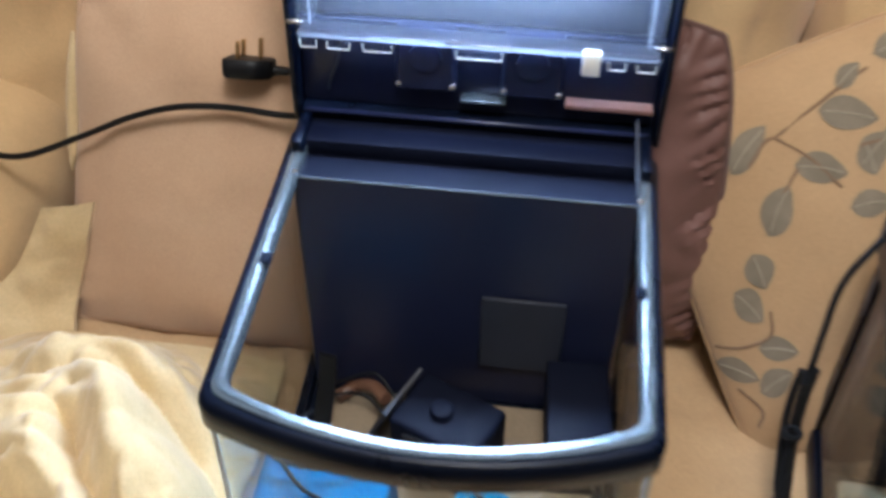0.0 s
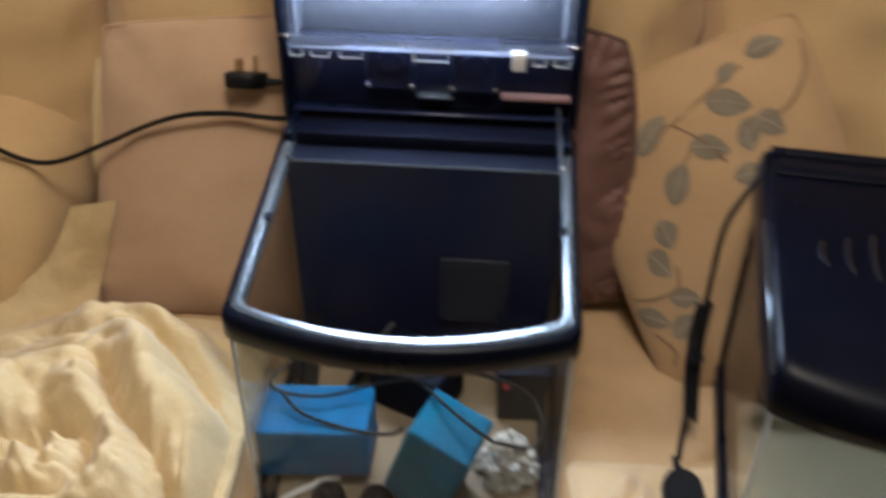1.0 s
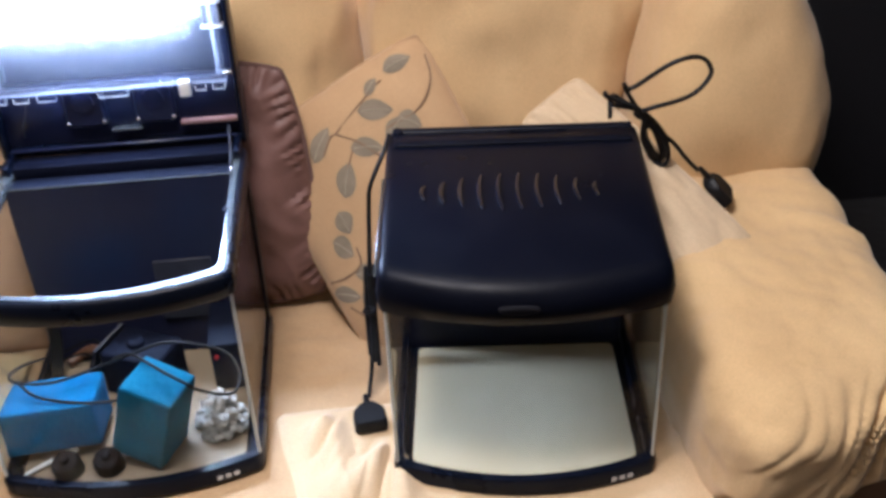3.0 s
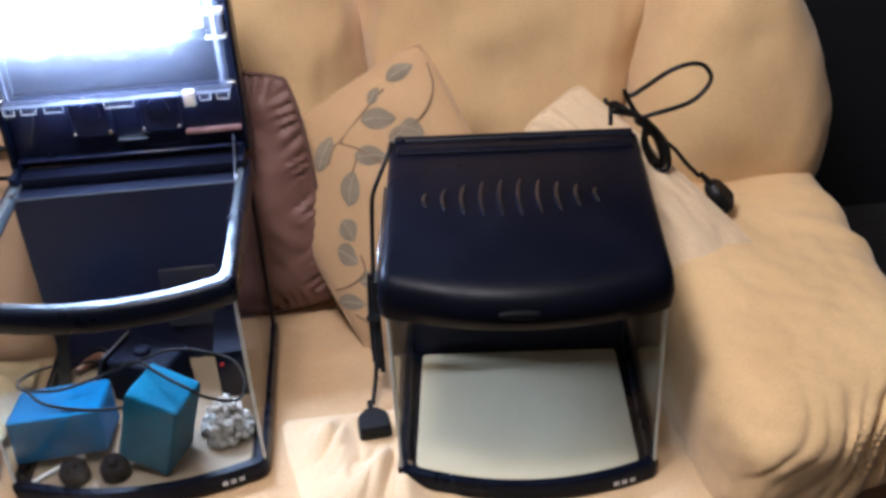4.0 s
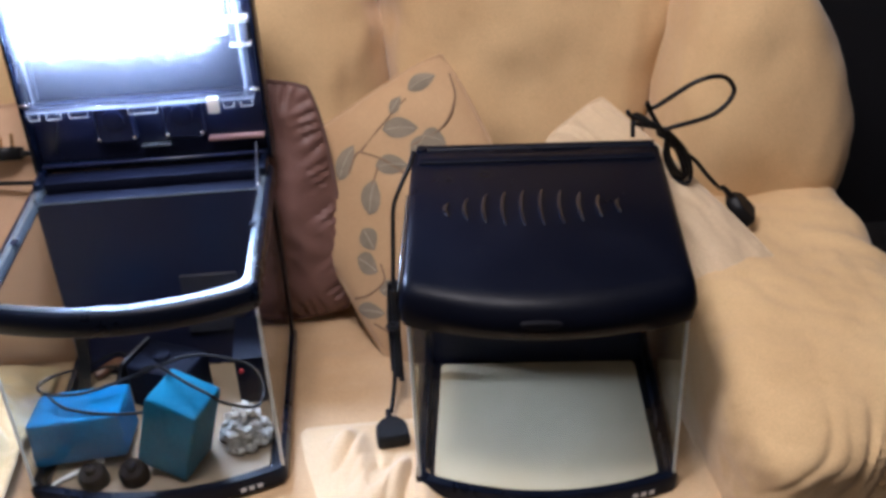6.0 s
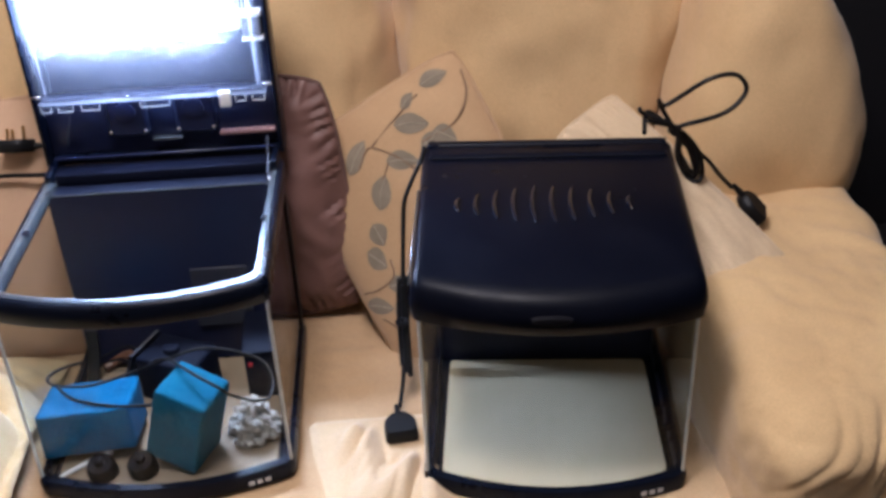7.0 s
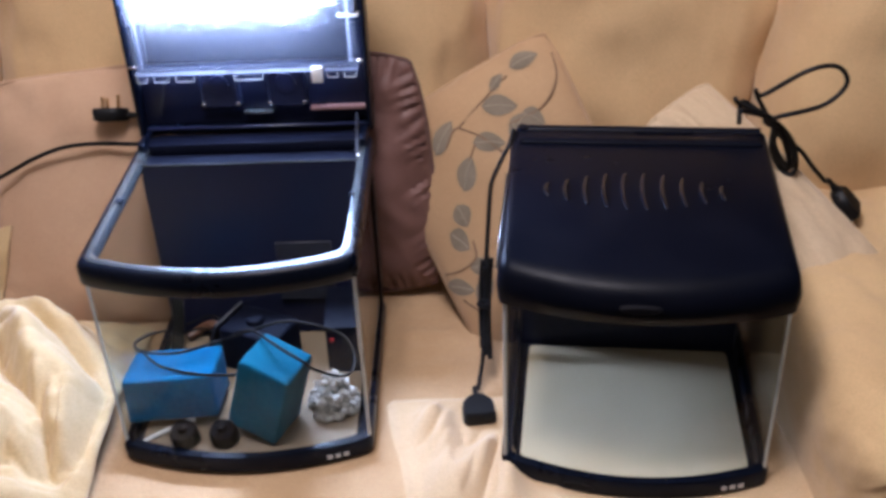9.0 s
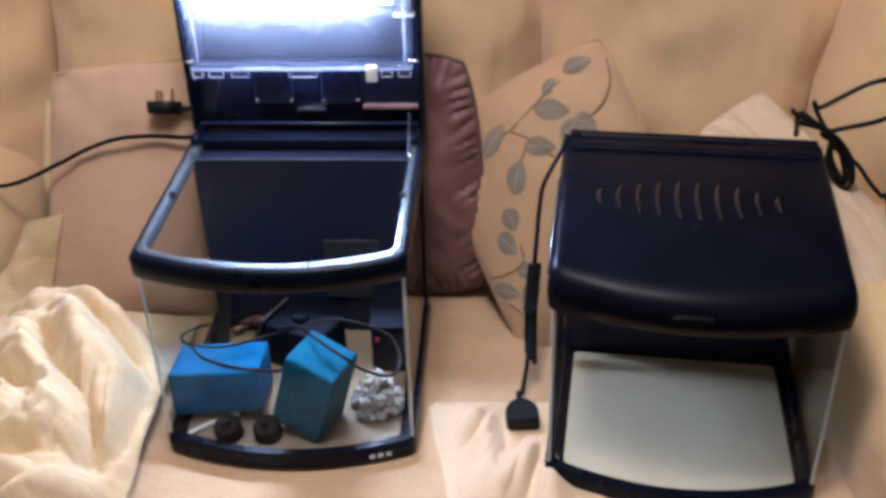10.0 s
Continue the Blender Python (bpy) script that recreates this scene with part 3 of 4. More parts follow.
def marks(parent, x0, y, z, lean):
    """The maker's mark as three plain bars."""
    for k in range(3):
        x = x0 + k * 0.0115
        m = pose(x, -BULGE * (1 - (x / HW) ** 2) - 0.0045, z, -4, 0, lean)
        part("mark", box(-0.0040, 0.0040, -0.0008, 0.0008, -0.0038, 0.0038, 0.0004, 1, m=m), MARK, parent, "small silver mark")


def tank(name, m, label, sheet_material):
    t = thing(name, m, label, "fish tank", "fish tanks")
    base = part("base", loft([plan(0.004, 0.0), plan(-0.003, 0.004), plan(-0.004, 0.022), plan(-0.001, 0.030), plan(0.009, 0.031), plan(0.010, 0.014)]), BLACK, t, "black plastic base")
    marks(base, 0.122, 0, 0.014, 17)
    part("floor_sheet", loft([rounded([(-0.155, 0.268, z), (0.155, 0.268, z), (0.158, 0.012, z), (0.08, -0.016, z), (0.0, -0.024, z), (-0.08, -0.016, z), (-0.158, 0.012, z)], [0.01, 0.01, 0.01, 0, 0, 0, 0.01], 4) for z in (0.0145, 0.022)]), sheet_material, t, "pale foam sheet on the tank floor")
    glass_pane("front_pane", bowed_pane(0.026, 0.318), t)
    for s in (-1, 1):
        glass_pane("side_pane", box(s * (HW - 0.0065), s * (HW - 0.0025), 0.009, DEEP - 0.012, 0.026, 0.318), t)
        part("glass_edge", tube([(s * (HW - 0.002), 0.005, 0.028), (s * (HW - 0.002), 0.005, 0.31)], 0.0024, 8, 0), EDGE, t, "pale ground glass edge")
        part("corner_post", box(s * (HW - 0.0022) - 0.0030, s * (HW - 0.0022) + 0.0030, DEEP - 0.022, DEEP - 0.003, 0.031, 0.309, 0.001, 1), BLACK, t, "black rear corner seam")
    back = part("filter_housing", box(-HW + 0.008, HW - 0.008, 0.284, DEEP - 0.008, 0.015, 0.318, 0.003, 1), HAZED_INNER, t, "dark rear filter housing")
    part("divider", box(-HW + 0.012, HW - 0.012, 0.2785, 0.2825, 0.016, 0.336, 0.001, 1), HAZED_INNER, t, "smooth dark divider panel")
    return t


open_tank = tank("open_fish_tank", pose(0, 0, 0), "black and glass bow-front fish tank, lid raised", SHADED_BOARD)
closed_tank = tank("closed_fish_tank", pose(0.5505, -0.0675, 0.002, 0, 0, -5.9), "black and glass bow-front fish tank, lid closed", FOAM_BOARD)

# Thin metal strip draws the lamp's highlight along the divider's top.
part("divider_glint", tube([(-0.166, 0.2785, 0.3365), (0.166, 0.2785, 0.3365)], 0.0013, 6, 0), RIMTOP, open_tank, "highlight strip added along the top edge of the divider")

# the open tank's rim
rim = part("rim", hoop([(-0.003, 0.310), (-0.005, 0.313), (-0.005, 0.337), (-0.003, 0.3415), (0.001, 0.3440), (0.004, 0.3435), (0.004, 0.311)]), BLACK, open_tank, "black plastic rim")
part("rim_track", hoop([(0.0045, 0.335), (0.0045, 0.3450), (0.0075, 0.3453), (0.0080, 0.3440), (0.0088, 0.3440), (0.0093, 0.3453), (0.0135, 0.3448), (0.0155, 0.341), (0.0155, 0.330)]), RIMTOP, open_tank, "shiny grooved inner track of the rim")
for s in (-1, 1):
    part("stud", disc((s * 0.166, 0.276, 0.342), (0, -0.3, 1), 0.0032, 0.006, 12), CHROME, rim, "small bright stud")
    part("notch", box(s * 0.166 - 0.0045, s * 0.166 + 0.0045, 0.150, 0.163, 0.341, 0.3466, 0.0008, 1), BLACK, rim, "black notch")
for s in (-1, 1):
    part("hinge_arm", box(s * 0.171 - 0.006, s * 0.171 + 0.006, 0.306, 0.360, 0.336, 0.358, 0.004, 2), BLACK, rim)
part("hinge_bar", box(-0.172, 0.172, 0.3465, 0.3685, 0.326, 0.345, 0.003, 2), MATT, rim)
part("rear_rail", box(-0.176, 0.176, 0.3225, 0.3480, 0.3305, 0.3485, 0.003, 2), MATT, rim, "matt dark rear rail")
part("housing_shelf", box(-0.168, 0.168, 0.2845, 0.338, 0.318, 0.330, 0.002, 1), MATT, open_tank, "dark shelf above the filter housing")

# the raised lid, seen from inside
raised = part("raised_lid", box(-0.184, 0.184, 0.352, 0.372, 0.362, 0.700, 0.008, 3), BLACK, open_tank, "black lid standing upright")
for s in (-1, 1):
    part("lid_side", box(s * 0.1815 - 0.0035, s * 0.1815 + 0.0035, 0.312, 0.353, 0.364, 0.696, 0.003, 2), BLACK, raised)
part("lid_bottom_lip", box(-0.1775, 0.1775, 0.318, 0.352, 0.364, 0.374, 0.003, 2), BLACK, raised)
part("pump_plate", box(-0.1775, 0.1775, 0.334, 0.351, 0.3745, 0.474, 0.003, 2), HAZED_INNER, raised, "dark moulded plate")
for cx in (-0.050, 0.054):
    boss = part("pump_cover", loft([rounded([(cx - 0.031 + i, y, 0.405 + i), (cx + 0.031 - i, y, 0.405 + i), (cx + 0.029 - i, y, 0.474), (cx - 0.029 + i, y, 0.474)], [0.008, 0.008, 0.002, 0.002], 4) for i, y in ((0, 0.334), (0, 0.324), (0.004, 0.319))]), HAZED_INNER, raised, "dark rounded cover")
    part("knob", disc((cx, 0.3192, 0.447), (0, -1, 0), 0.016, 0.004, 24), HAZED_INNER, boss)
    for dx in (-0.0255, 0.0255):
        part("screw", disc((cx + dx * 1.05, 0.3185, 0.4145), (0, -1, 0.2), 0.0036, 0.003, 12), CHROME, boss, "bright screw head")
        part("screw", disc((cx + dx * 1.05, 0.3185, 0.4685), (0, -1, 0.2), 0.0036, 0.003, 12), CHROME, boss, "bright screw head")
part("ledge", box(-0.016, 0.030, 0.3185, 0.3335, 0.396, 0.3995, 0.0015, 2), RIMTOP, raised, "shiny narrow ledge")
# Strip in the plum cushion's colour stands in for a brown reflection.
part("ledge", box(0.088, 0.174, 0.3185, 0.3335, 0.398, 0.4040, 0.002, 2), PLUM, raised, "brown strip added as a reflection")
part("lid_rail", box(-0.172, 0.172, 0.312, 0.3175, 0.3745, 0.379, 0.0015, 1), HAZED_INNER, raised)
part("wire", tube([(-0.132, 0.325, 0.474), (-0.136, 0.321, 0.44), (-0.146, 0.322, 0.41), (-0.150, 0.33, 0.392)], 0.0015, 6), GREYPANEL, raised)
part("prop_rod", tube([(0.160, 0.318, 0.392), (0.1625, 0.27, 0.372), (0.164, 0.236, 0.366)], 0.0018, 6), GREYPANEL, raised, "thin lid stay")

raised.location = (0, 0.045, -0.018)

# lamp unit inside the lid
part("lamp_back", box(-0.1765, 0.1765, 0.339, 0.351, 0.4745, 0.694, 0.002, 1), HAZED_INNER, raised, "glossy dark lamp backing")
cover = part("lamp_cover", box(-0.170, 0.170, 0.302, 0.305, 0.478, 0.69, 0.001, 1), ACRYLIC, raised, "clear acrylic lamp cover")
cover.visible_shadow = False
for s in (-1, 1):
    ob = part("cover_wall", box(s * 0.158 - 0.0015, s * 0.158 + 0.0015, 0.3055, 0.338, 0.482, 0.69, 0.0008, 1), FROST, cover, "clear acrylic side wall")
    ob.visible_shadow = False
rail = part("cover_rail", box(-0.170, 0.170, 0.299, 0.322, 0.4715, 0.4775, 0.0015, 1), FROST, cover, "scuffed clear lower rail")
for x0, x1 in ((-0.168, -0.150), (-0.142, -0.118), (-0.108, -0.078), (-0.02, 0.026), (0.122, 0.140), (0.148, 0.168)):
    clip = part("clip", box(x0, x1, 0.298, 0.318, 0.462, 0.4712, 0.002, 2), ACRYLIC, rail, "clear plastic clip")
    part("clip_edge", tube([(x0 + 0.001, 0.2972, 0.4708), (x0 + 0.0015, 0.2968, 0.4630), (x1 - 0.0015, 0.2968, 0.4630), (x1 - 0.001, 0.2972, 0.4708)], 0.0008, 6, 0), EDGE, clip)
for x in (-0.066, 0.07):
    part("rail_strip", box(x - 0.036, x + 0.036, 0.2975, 0.3005, 0.473, 0.479, 0.001, 1), FROST, rail)
latch = part("latch", box(0.099, 0.116, 0.2955, 0.306, 0.454, 0.479, 0.002, 2), WHITE_PLASTIC, rail, "small white latch")
for x, z in ((-0.172, 0.484), (0.172, 0.484)):
    part("hook", box(x - 0.008, x + 0.008, 0.303, 0.31, z - 0.002, z + 0.003, 0.001, 1), CHROME, cover)
lamp = part("lamp_panel", box(-0.155, 0.118, 0.322, 0.330, 0.570, 0.676, 0.004, 2), LAMP, raised, "bright white lamp")
part("lamp_frame", box(-0.158, 0.142, 0.3305, 0.3385, 0.5625, 0.684, 0.002, 1), WHITE_PLASTIC, raised, "white lamp tray")
for x0, x1 in ((0.1445, 0.1555), (0.1605, 0.1725)):
    part("lamp_socket", box(x0, x1, 0.322, 0.338, 0.553, 0.5835, 0.003, 2), SOCKET, raised, "grey lamp socket")
part("tray_bar", box(0.1425, 0.1745, 0.318, 0.338, 0.5845, 0.593, 0.002, 2), WHITE_PLASTIC, raised, "white cross bar of the lamp tray")
part("tray_edge", box(0.1425, 0.1745, 0.318, 0.338, 0.5485, 0.552, 0.001, 1), WHITE_PLASTIC, raised)
for k in range(4):
    r = 0.004 + 0.005 * k
    part("reflector_rib", tube([(0.121 + r * math.cos(a), 0.3275, 0.60 + r * math.sin(a)) for a in (radians(q) for q in range(-10, 91, 20))], 0.0014, 6, 4), GREYPANEL, raised)
part("tray_strip", box(0.1465, 0.1490, 0.330, 0.3385, 0.594, 0.68, 0.0008, 1), WHITE_PLASTIC, raised)

# the closed tank's lid
LIDF = -0.001


def lid_loop(inset, z_rear, z_front, bulge, back=0.0):
    """One level of the lid: narrow rounding at the sides, a wider one in front."""
    out = plan(inset, 0.0, bulge, 0.1868, 0.356, LIDF + back)
    for p in out:
        t = max(0.0, min(1.0, (p.y + 0.05) / 0.40))
        p.z = z_front + (z_rear - z_front) * t
    return out


lid = part("lid", loft([lid_loop(0.004, 0.292, 0.291, 0.036), lid_loop(0.0, 0.296, 0.295, 0.038), lid_loop(-0.002, 0.342, 0.314, 0.042), lid_loop(0.000, 0.360, 0.328, 0.041), lid_loop(0.002, 0.366, 0.338, 0.039, 0.002), lid_loop(0.005, 0.3695, 0.3455, 0.035, 0.007), lid_loop(0.009, 0.371, 0.350, 0.030, 0.015)]), LIDBLACK, closed_tank, "black satin lid, sloping to a rounded front")
lid_z = lambda y: 0.3503 + (0.3710 - 0.3503) * max(0.0, min(1.0, (y + 0.05) / 0.40))
part("hinge_rail", tube([(-0.177, 0.344, 0.3685), (0.177, 0.344, 0.3685)], 0.009, 12, 0), LIDBLACK, lid, "rounded hinge rail")
part("rear_ridge", loft([rounded([(-0.176 + i, 0.300 + i, z), (0.176 - i, 0.300 + i, z), (0.176 - i, 0.336 - i, z), (0.085, 0.338 - i, z), (0.075, 0.330 - i, z), (0.0, 0.330 - i, z), (-0.01, 0.338 - i, z), (-0.176 + i, 0.336 - i, z)], [0.006, 0.006, 0.006, 0, 0, 0, 0, 0.006], 4) for i, z in ((0.0, 0.366), (0.001, 0.3715), (0.005, 0.3745))]), LIDBLACK, lid, "shallow ridge along the hinge")
for k in range(10):
    x = -0.127 + 0.0262 * k
    half = 0.012 + 0.034 * math.sin(math.pi * (k + 0.6) / 10.2)
    pts = [(x + 0.0050 * (1 - (q / 3) ** 2) * -1, 0.176 + half * q / 3, lid_z(0.176 + half * q / 3) + 0.0002) for q in range(-3, 4)]
    part("vent_rib", tube(pts, 0.0036, 8, 3, taper=lambda t: 0.35 + 0.65 * math.sin(math.pi * t) ** 0.5), RIB, lid)
part("finger_tab", loft([[Vector((-0.010 + (0.026 - i) * math.cos(a), -0.0465 - 0.0015 - d + 0.002 * math.cos(a) ** 2, 0.3235 + (0.0065 - i) * math.sin(a))) for a in (2 * math.pi * s / 24 for s in range(24))] for i, d in ((0.0, -0.004), (0.0, 0.0), (0.002, 0.002))]), TAB, lid, "small oval finger tab")
part("cable_grommet", disc((-0.171, 0.340, 0.366), (0, -0.1, 1), 0.0085, 0.012, 16), BLACK, lid, "black cable grommet at the corner")
part("lid_screw", disc((0.118, 0.21, lid_z(0.21) - 0.001), (0, 0, 1), 0.0022, 0.0020, 12), TAB, lid)
part("side_trim", box(-0.1892, -0.1860, 0.03, 0.25, 0.3405, 0.3440, 0.001, 1, m=pose(0, 0, 0, 4.0)), RIMTOP, lid, "shiny side edge")


# ---- inside the open tank ----
def foam_block(name, material, size, m, label):
    bm = bmesh.new()
    bmesh.ops.create_cube(bm, size=1.0)
    bmesh.ops.bevel(bm, geom=bm.edges[:], offset=0.05, segments=3, affect="EDGES", profile=0.5)
    bmesh.ops.subdivide_edges(bm, edges=[e for e in bm.edges if e.calc_length() > 0.3], cuts=6, use_grid_fill=True)
    for v in bm.verts:
        p = Vector((v.co.x * size[0], v.co.y * size[1], v.co.z * size[2]))
        v.co = p + p.normalized() * 0.0015 * noise.noise(p * 60)
    ob = part(name, bm, material)
    ob.matrix_world = m
    return tagged(ob, label, "filter sponge", "filter sponges")


foam_block("filter_sponge", BLUE_FOAM, (0.134, 0.092, 0.070), pose(-0.1150, 0.084, 0.068, -8, -3, 1), "bright blue foam block lying in the open tank")
foam_block("filter_sponge", TEAL_FOAM, (0.080, 0.077, 0.126), pose(0.0364, 0.033, 0.0955, -2, 16, -22), "teal blue foam block tilted in the open tank")

bag = thing("ceramic_media", pose(0, 0, 0), "heap of white ceramic filter rings", "filter media")
ring_mesh = None
for k in range(170):
    a, r = random.uniform(0, 6.28), math.sqrt(random.random())
    x, y = 0.120 + 0.036 * r * math.cos(a), 0.076 + 0.036 * r * math.sin(a)
    z = 0.028 + 0.055 * (1 - r ** 3) * random.random()
    if ring_mesh is None:
        bm = loft([[Vector((q * math.cos(s), q * math.sin(s), h)) for s in (2 * math.pi * i / 10 for i in range(10))] for q, h in ((0.0052, -0.0050), (0.0052, 0.0050), (0.0026, 0.0050), (0.0026, -0.0050))], ring=True)
        first = part("ring", bm, CERAMIC, bag)
        ring_mesh = first.data
    else:
        first = new("ring", ring_mesh)
        first.parent = bag
    first.matrix_basis = pose(x, y, z, random.uniform(0, 180), random.uniform(0, 180), random.uniform(0, 180))

for x in (-0.092, -0.034):
    ob = thing("suction_cup", pose(x, 0.010, 0.0225), "black rubber suction cup on the tank floor", "suction cup", "suction cups")
    part("cup", disc((0, 0, 0), (0, -0.35, 1), 0.021, 0.030, 24, 0.3), RUBBER, ob)
    part("knob", disc((0, -0.009, 0.028), (0, -0.35, 1), 0.007, 0.009, 16), RUBBER, ob)
ob = thing("scraper", pose(0, 0, 0), "thin white ribbed plastic strip on the tank floor", "scraper")
part("strip", tube([(-0.153, 0.004, 0.027), (-0.138, 0.016, 0.0275), (-0.118, 0.028, 0.029), (-0.084, 0.041, 0.036)], 0.0042, 8, 8, taper=lambda t: 0.6 + 0.4 * t), WHITE_PLASTIC, ob)
for k in range(5):
    part("tooth", box(-0.0014, 0.0014, -0.0014, 0.0014, 0, 0.0035, 0.0004, 1, m=pose(-0.110 + 0.0055 * k, 0.0315 + 0.002 * k, 0.034 + 0.001 * k)), WHITE_PLASTIC, ob)

pump_wire = thing("pump_cable", pose(0, 0, 0), "loop of thin black cable over the foam blocks", "cable")
part("loop", tube([(-0.146, 0.177, 0.100), (-0.162, 0.138, 0.120), (-0.175, 0.110, 0.125), (-0.160, 0.097, 0.120), (-0.108, 0.095, 0.118), (-0.044, 0.114, 0.125), (0.006, 0.103, 0.150), (0.062, 0.110, 0.160), (0.134, 0.105, 0.140), (0.157, 0.080, 0.120), (0.154, 0.050, 0.110), (0.134, 0.042, 0.110), (0.105, 0.022, 0.140), (0.096, 0.003, 0.168), (0.067, 0.024, 0.172), (0.041, 0.047, 0.174), (0.014, 0.081, 0.165), (-0.020, 0.127, 0.130), (-0.047, 0.164, 0.090)], 0.0024, 8, 12), CABLE, pump_wire)
part("loop", tube([(-0.160, 0.097, 0.120), (-0.141, 0.078, 0.115), (-0.119, 0.065, 0.113), (-0.068, 0.050, 0.112), (-0.023, 0.047, 0.112), (-0.008, 0.067, 0.100)], 0.0024, 8, 12), CABLE, pump_wire)

pump = thing("filter_pump", pose(-0.055, 0.212, 0.0225, 0, 0, -25), "dark grey filter pump lying in the open tank", "pump")
part("body", box(0.004, 0.108, -0.036, 0.040, 0, 0.078, 0.006, 3), MATT, pump)
part("side_plate", loft([[Vector(p) for p in ((x - 0.030, -0.036, 0.004), (x - 0.030, 0.038, 0.004), (x, 0.038, 0.080), (x, -0.036, 0.080))] for x in (-0.003, 0.003)]), SLATE, pump, "sloping slate grey side")
part("top_edge", tube([(0.0, -0.034, 0.0805), (0.0, 0.036, 0.0805)], 0.0014, 6, 0), SOCKET, pump)
part("outlet", disc((0.050, 0.0, 0.077), (0, 0, 1), 0.013, 0.010, 20), MATT, pump, "round dark outlet")
part("pipe", tube([(-0.030, 0.01, 0.035), (-0.055, 0.02, 0.03), (-0.080, 0.02, 0.014), (-0.092, 0.0, 0.006)], 0.008, 12, 6), BROWN_HOSE, pump, "brown tube")
part("wire", tube([(-0.024, 0.02, 0.03), (-0.06, 0.03, 0.04), (-0.095, 0.0, 0.03)], 0.002, 6), CABLE, pump)
part("wire", tube([(-0.024, 0.0, 0.02), (-0.06, 0.005, 0.03), (-0.10, -0.015, 0.02)], 0.002, 6), CABLE, pump)

heater = thing("filter_cartridge", pose(0.133, 0.212, 0.0225, 0, 0, 3), "dark plastic filter cartridge standing in the tank corner", "filter cartridge")
part("body", box(-0.031, 0.032, -0.054, 0.056, 0, 0.082, 0.004, 2), MATT, heater)
part("lid", box(-0.033, 0.034, -0.056, 0.058, 0.0822, 0.089, 0.002, 2), MATT, heater, "matt dark lid")
part("indicator", disc((-0.022, -0.0545, 0.066), (0, -1, 0.2), 0.004, 0.003, 12), RED_DOT, heater, "small red dot")
grille = thing("intake_cover", pose(0.066, 0.2785, 0.140), "dark grey square intake cover on the divider", "cover")
part("plate", box(-0.045, 0.045, -0.006, 0.0, -0.055, 0.055, 0.002, 1), SLATE, grille)
strap = thing("black_strap", pose(0, 0, 0), "flat black strap hanging in the tank corner", "strap")
part("band", loft([[Vector((x - 0.010, y, z)), Vector((x + 0.010, y - 0.004, z)), Vector((x + 0.010, y, z)), Vector((x - 0.010, y + 0.004, z))] for x, y, z in ((-0.153, 0.172, 0.003), (-0.148, 0.209, 0.028), (-0.144, 0.239, 0.078), (-0.143, 0.247, 0.109))]), CABLE, strap)


# ---- plugs and cables ----
def plug(name, m, label):
    """A three-pin mains plug: body, cable neck and pins; z is the pins' way."""
    t = thing(name, m, label, "mains plug", "mains plugs")
    outline = rounded([(-0.025, -0.024, 0), (0.025, -0.024, 0), (0.025, 0.012, 0), (0.010, 0.028, 0), (-0.010, 0.028, 0), (-0.025, 0.012, 0)], [0.008, 0.008, 0.01, 0.004, 0.004, 0.01], 4)
    part("body", loft([[Vector((p.x * f, p.y * f, z)) for p in outline] for f, z in ((0.86, -0.011), (0.96, -0.008), (1.0, 0.0), (1.0, 0.008), (0.95, 0.0095))]), CABLE, t)
    part("neck", tube([(0, 0.022, -0.002), (0, 0.036, -0.002), (0, 0.05, -0.002)], 0.0062, 10, 4, taper=lambda q: 1 - 0.4 * q), CABLE, t)
    for x, y, h in ((-0.011, -0.009, 0.018), (0.011, -0.009, 0.018), (0.0, 0.013, 0.022)):
        part("pin", box(x - 0.003, x + 0.003, y - 0.002, y + 0.002, 0.0095, 0.0095 + h, 0.0006, 1), BRASS, t, "brass pin")
    return t


def facing(at, y_way, z_hint):
    """A pose at a place, with the y axis along one way and z near another."""
    y = Vector(y_way).normalized()
    x = y.cross(Vector(z_hint)).normalized()
    z = x.cross(y)
    return Matrix.Translation(at) @ Matrix((x, y, z)).transposed().to_4x4()


def cable(label, points, radius=0.0038):
    t = thing("mains_cable", pose(0, 0, 0), label, "cable", "mains cables")
    part("cord", tube(points, radius, 8, 12), CABLE, t)
    return t


plug("mains_plug", pose(-0.250, 0.430, 0.354, 0, -27, -90), "black three-pin plug with pins up beside the lid")
cable("black mains cable draped over the tan cushion", [(-0.864, 0.38, 0.391), (-0.706, 0.377, 0.331), (-0.615, 0.381, 0.269), (-0.573, 0.405, 0.222), (-0.519, 0.397, 0.229), (-0.447, 0.407, 0.258), (-0.388, 0.41, 0.287), (-0.333, 0.411, 0.306), (-0.277, 0.413, 0.31), (-0.216, 0.406, 0.311), (-0.172, 0.4, 0.314), (-0.138, 0.398, 0.289)])
cable("short black cable looped behind the raised lid", [(-0.186, 0.414, 0.349), (-0.175, 0.398, 0.335), (-0.179, 0.392, 0.321), (-0.161, 0.396, 0.31)], 0.0036)
plug("mains_plug", pose(0.338, 0.069, 0.016, 180, 0, 186), "black three-pin plug lying on the seat")
hanging = cable("black cable bundle hanging beside the closed tank", [(0.402, 0.285, 0.375), (0.394, 0.258, 0.365), (0.380, 0.249, 0.340), (0.367, 0.247, 0.308), (0.363, 0.250, 0.270), (0.360, 0.240, 0.230), (0.357, 0.228, 0.190)], 0.0036)
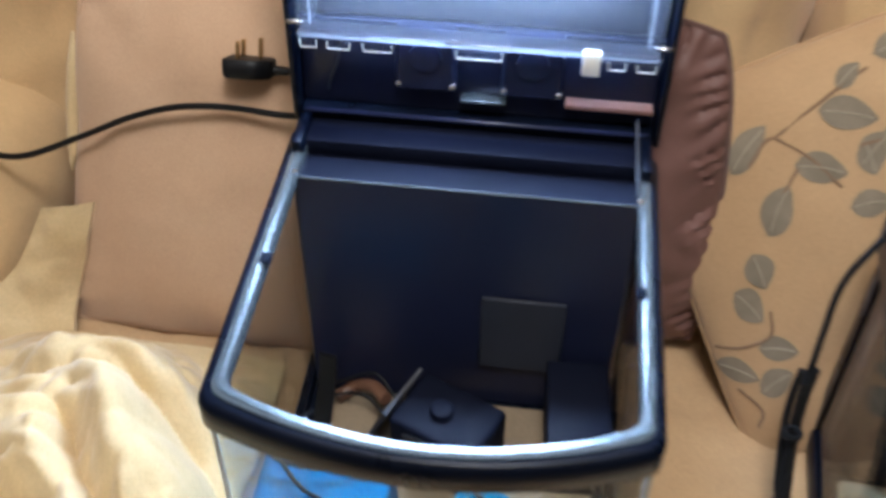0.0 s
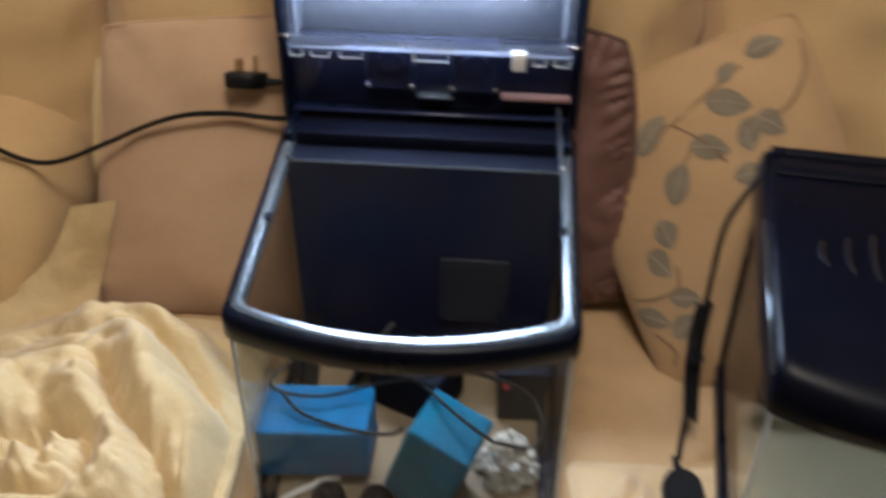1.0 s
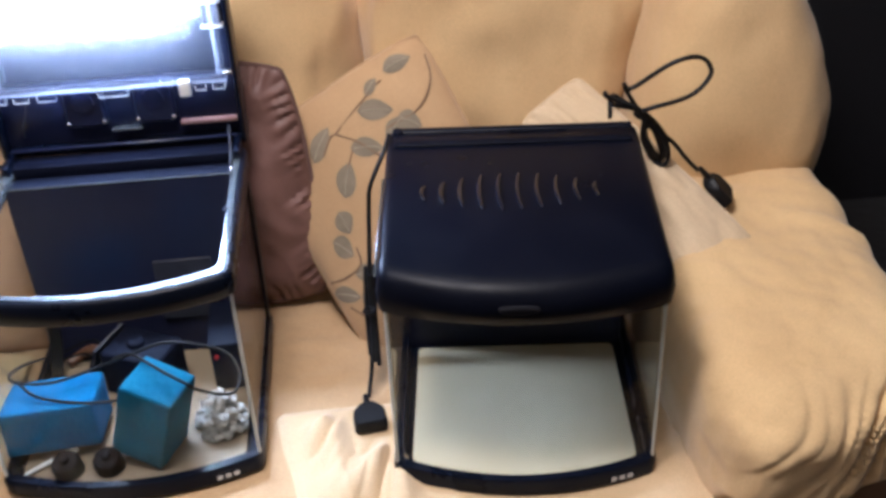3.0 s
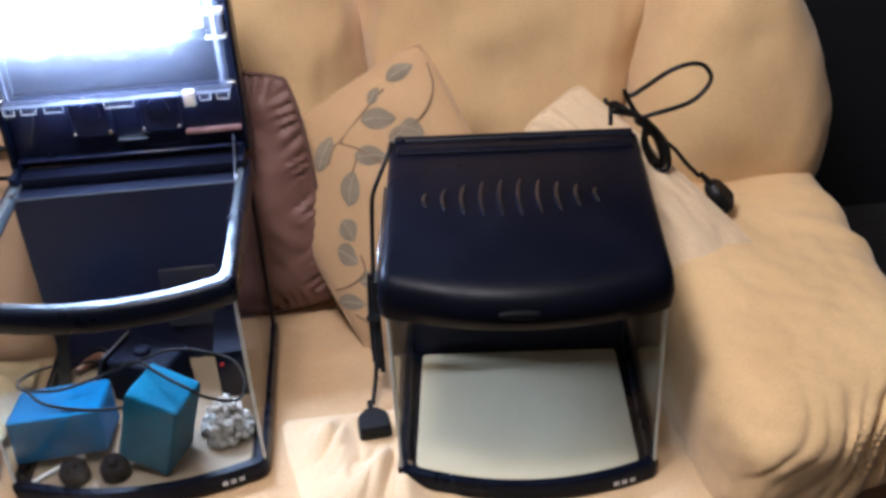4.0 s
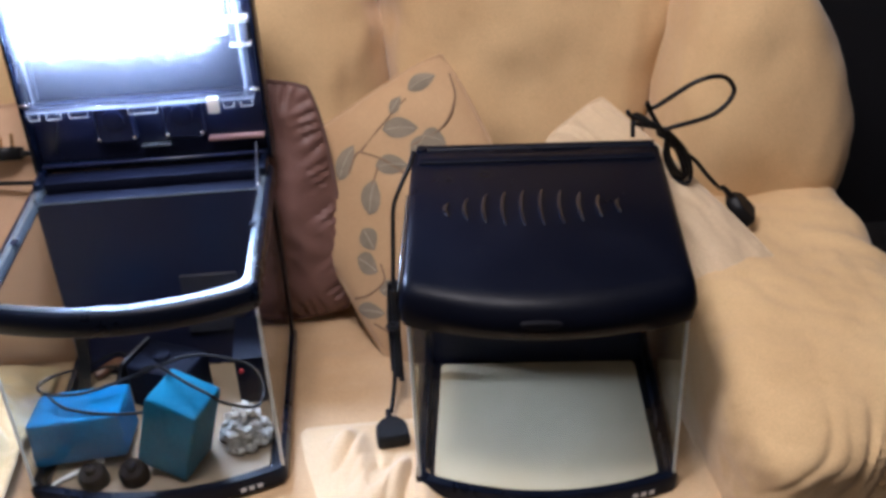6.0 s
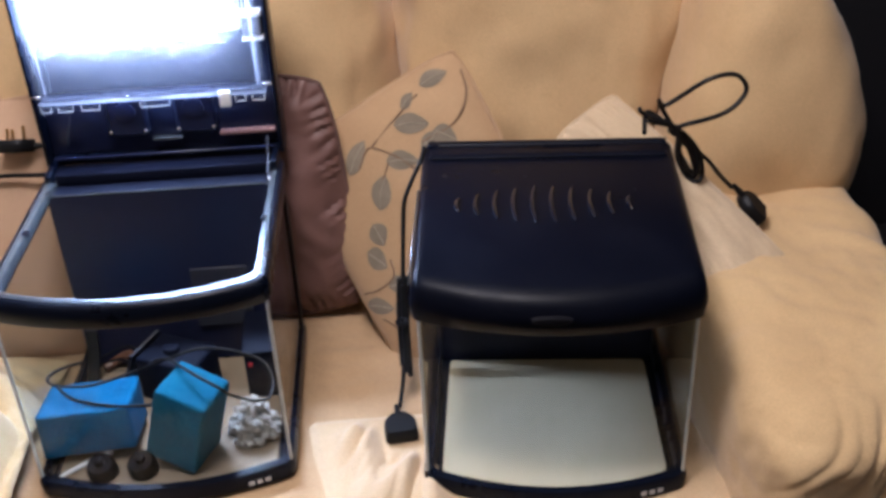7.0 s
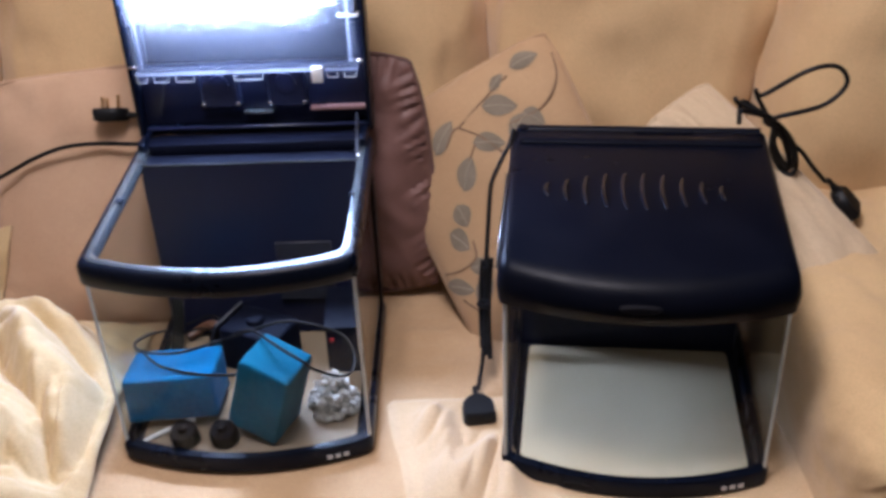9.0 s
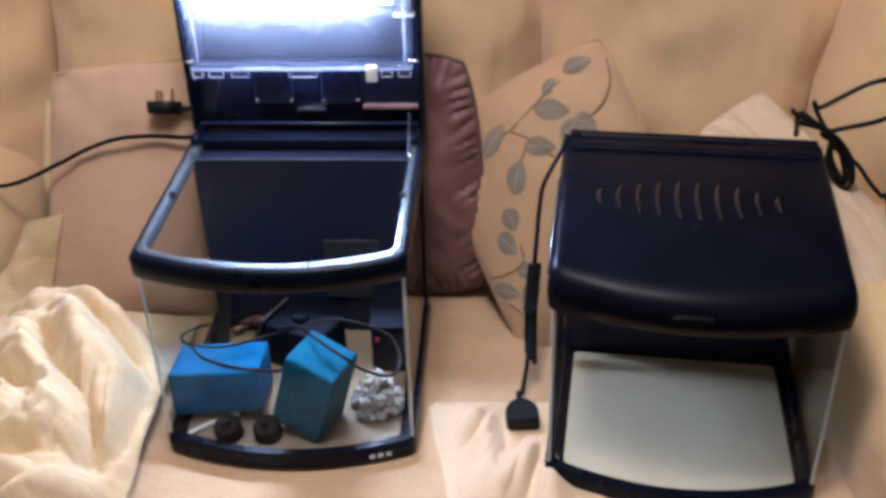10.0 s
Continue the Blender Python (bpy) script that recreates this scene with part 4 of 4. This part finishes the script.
for k, (dx, dy, z0, z1) in enumerate(((-0.006, 0.004, 0.178, 0.056), (0.0, 0.0, 0.190, 0.044), (0.005, 0.003, 0.182, 0.056), (-0.002, -0.006, 0.172, 0.050), (0.004, -0.004, 0.186, 0.040))):
    drop = [(0.357 + dx * (1.0 + 0.4 * math.sin(3.1 * q + k)) - 0.004 * q, 0.228 + dy - 0.064 * q * q, z0 + (z1 - z0) * q) for q in (0.0, 0.2, 0.4, 0.6, 0.8, 1.0)]
    part("strand", tube(drop, 0.0042, 8, 6), CABLE, hanging)
part("cord", tube([(0.349, 0.172, 0.060), (0.346, 0.156, 0.038), (0.341, 0.135, 0.020), (0.338, 0.117, 0.016)], 0.0036, 8, 8), CABLE, hanging)
ob = thing("cable_tie", pose(0.005, 0.137, -0.055), "black twist tie round the hanging cable bundle", "cable tie")
part("band", tube([(0.3455 + 0.008 * math.cos(a), 0.060 + 0.007 * math.sin(a), 0.175) for a in (radians(q) for q in range(0, 361, 30))], 0.0035, 6, 2), CABLE, ob)
plug("mains_plug", facing((0.915, 0.275, 0.238), (-0.66, 0.22, 0.72), (-0.62, 0.2, -0.6)), "black three-pin plug resting by the white cushion")
coil = cable("coiled black cable tied in a bundle behind the tank", [(0.731, 0.263, 0.386), (0.743, 0.298, 0.404), (0.778, 0.281, 0.386), (0.796, 0.259, 0.399), (0.855, 0.27, 0.409), (0.885, 0.28, 0.437), (0.867, 0.281, 0.463), (0.825, 0.278, 0.459), (0.77, 0.292, 0.417), (0.755, 0.281, 0.429), (0.767, 0.286, 0.404), (0.787, 0.275, 0.373), (0.807, 0.281, 0.344), (0.821, 0.286, 0.303), (0.804, 0.275, 0.318), (0.788, 0.281, 0.358), (0.833, 0.291, 0.327), (0.863, 0.293, 0.29), (0.884, 0.291, 0.267)], 0.0036)
part("loop", tube([(0.726, 0.281, 0.418), (0.735, 0.286, 0.407), (0.782, 0.275, 0.385), (0.788, 0.281, 0.338), (0.804, 0.286, 0.302), (0.821, 0.275, 0.291), (0.831, 0.281, 0.303), (0.822, 0.286, 0.34), (0.79, 0.275, 0.377), (0.795, 0.281, 0.332), (0.815, 0.286, 0.294), (0.823, 0.275, 0.317), (0.805, 0.281, 0.358), (0.78, 0.286, 0.382), (0.736, 0.275, 0.401)], 0.0036, 8, 12), CABLE, coil)
ob = thing("cable_tie", pose(-0.009, -0.028, 0.017), "black tie round the coiled cable", "cable tie")
part("band", tube([(0.800 + 0.012 * math.cos(a), 0.325 + 0.012 * math.sin(a), 0.350 - 0.004 * math.cos(a)) for a in (radians(q) for q in range(0, 361, 30))], 0.0035, 6, 2), CABLE, ob)
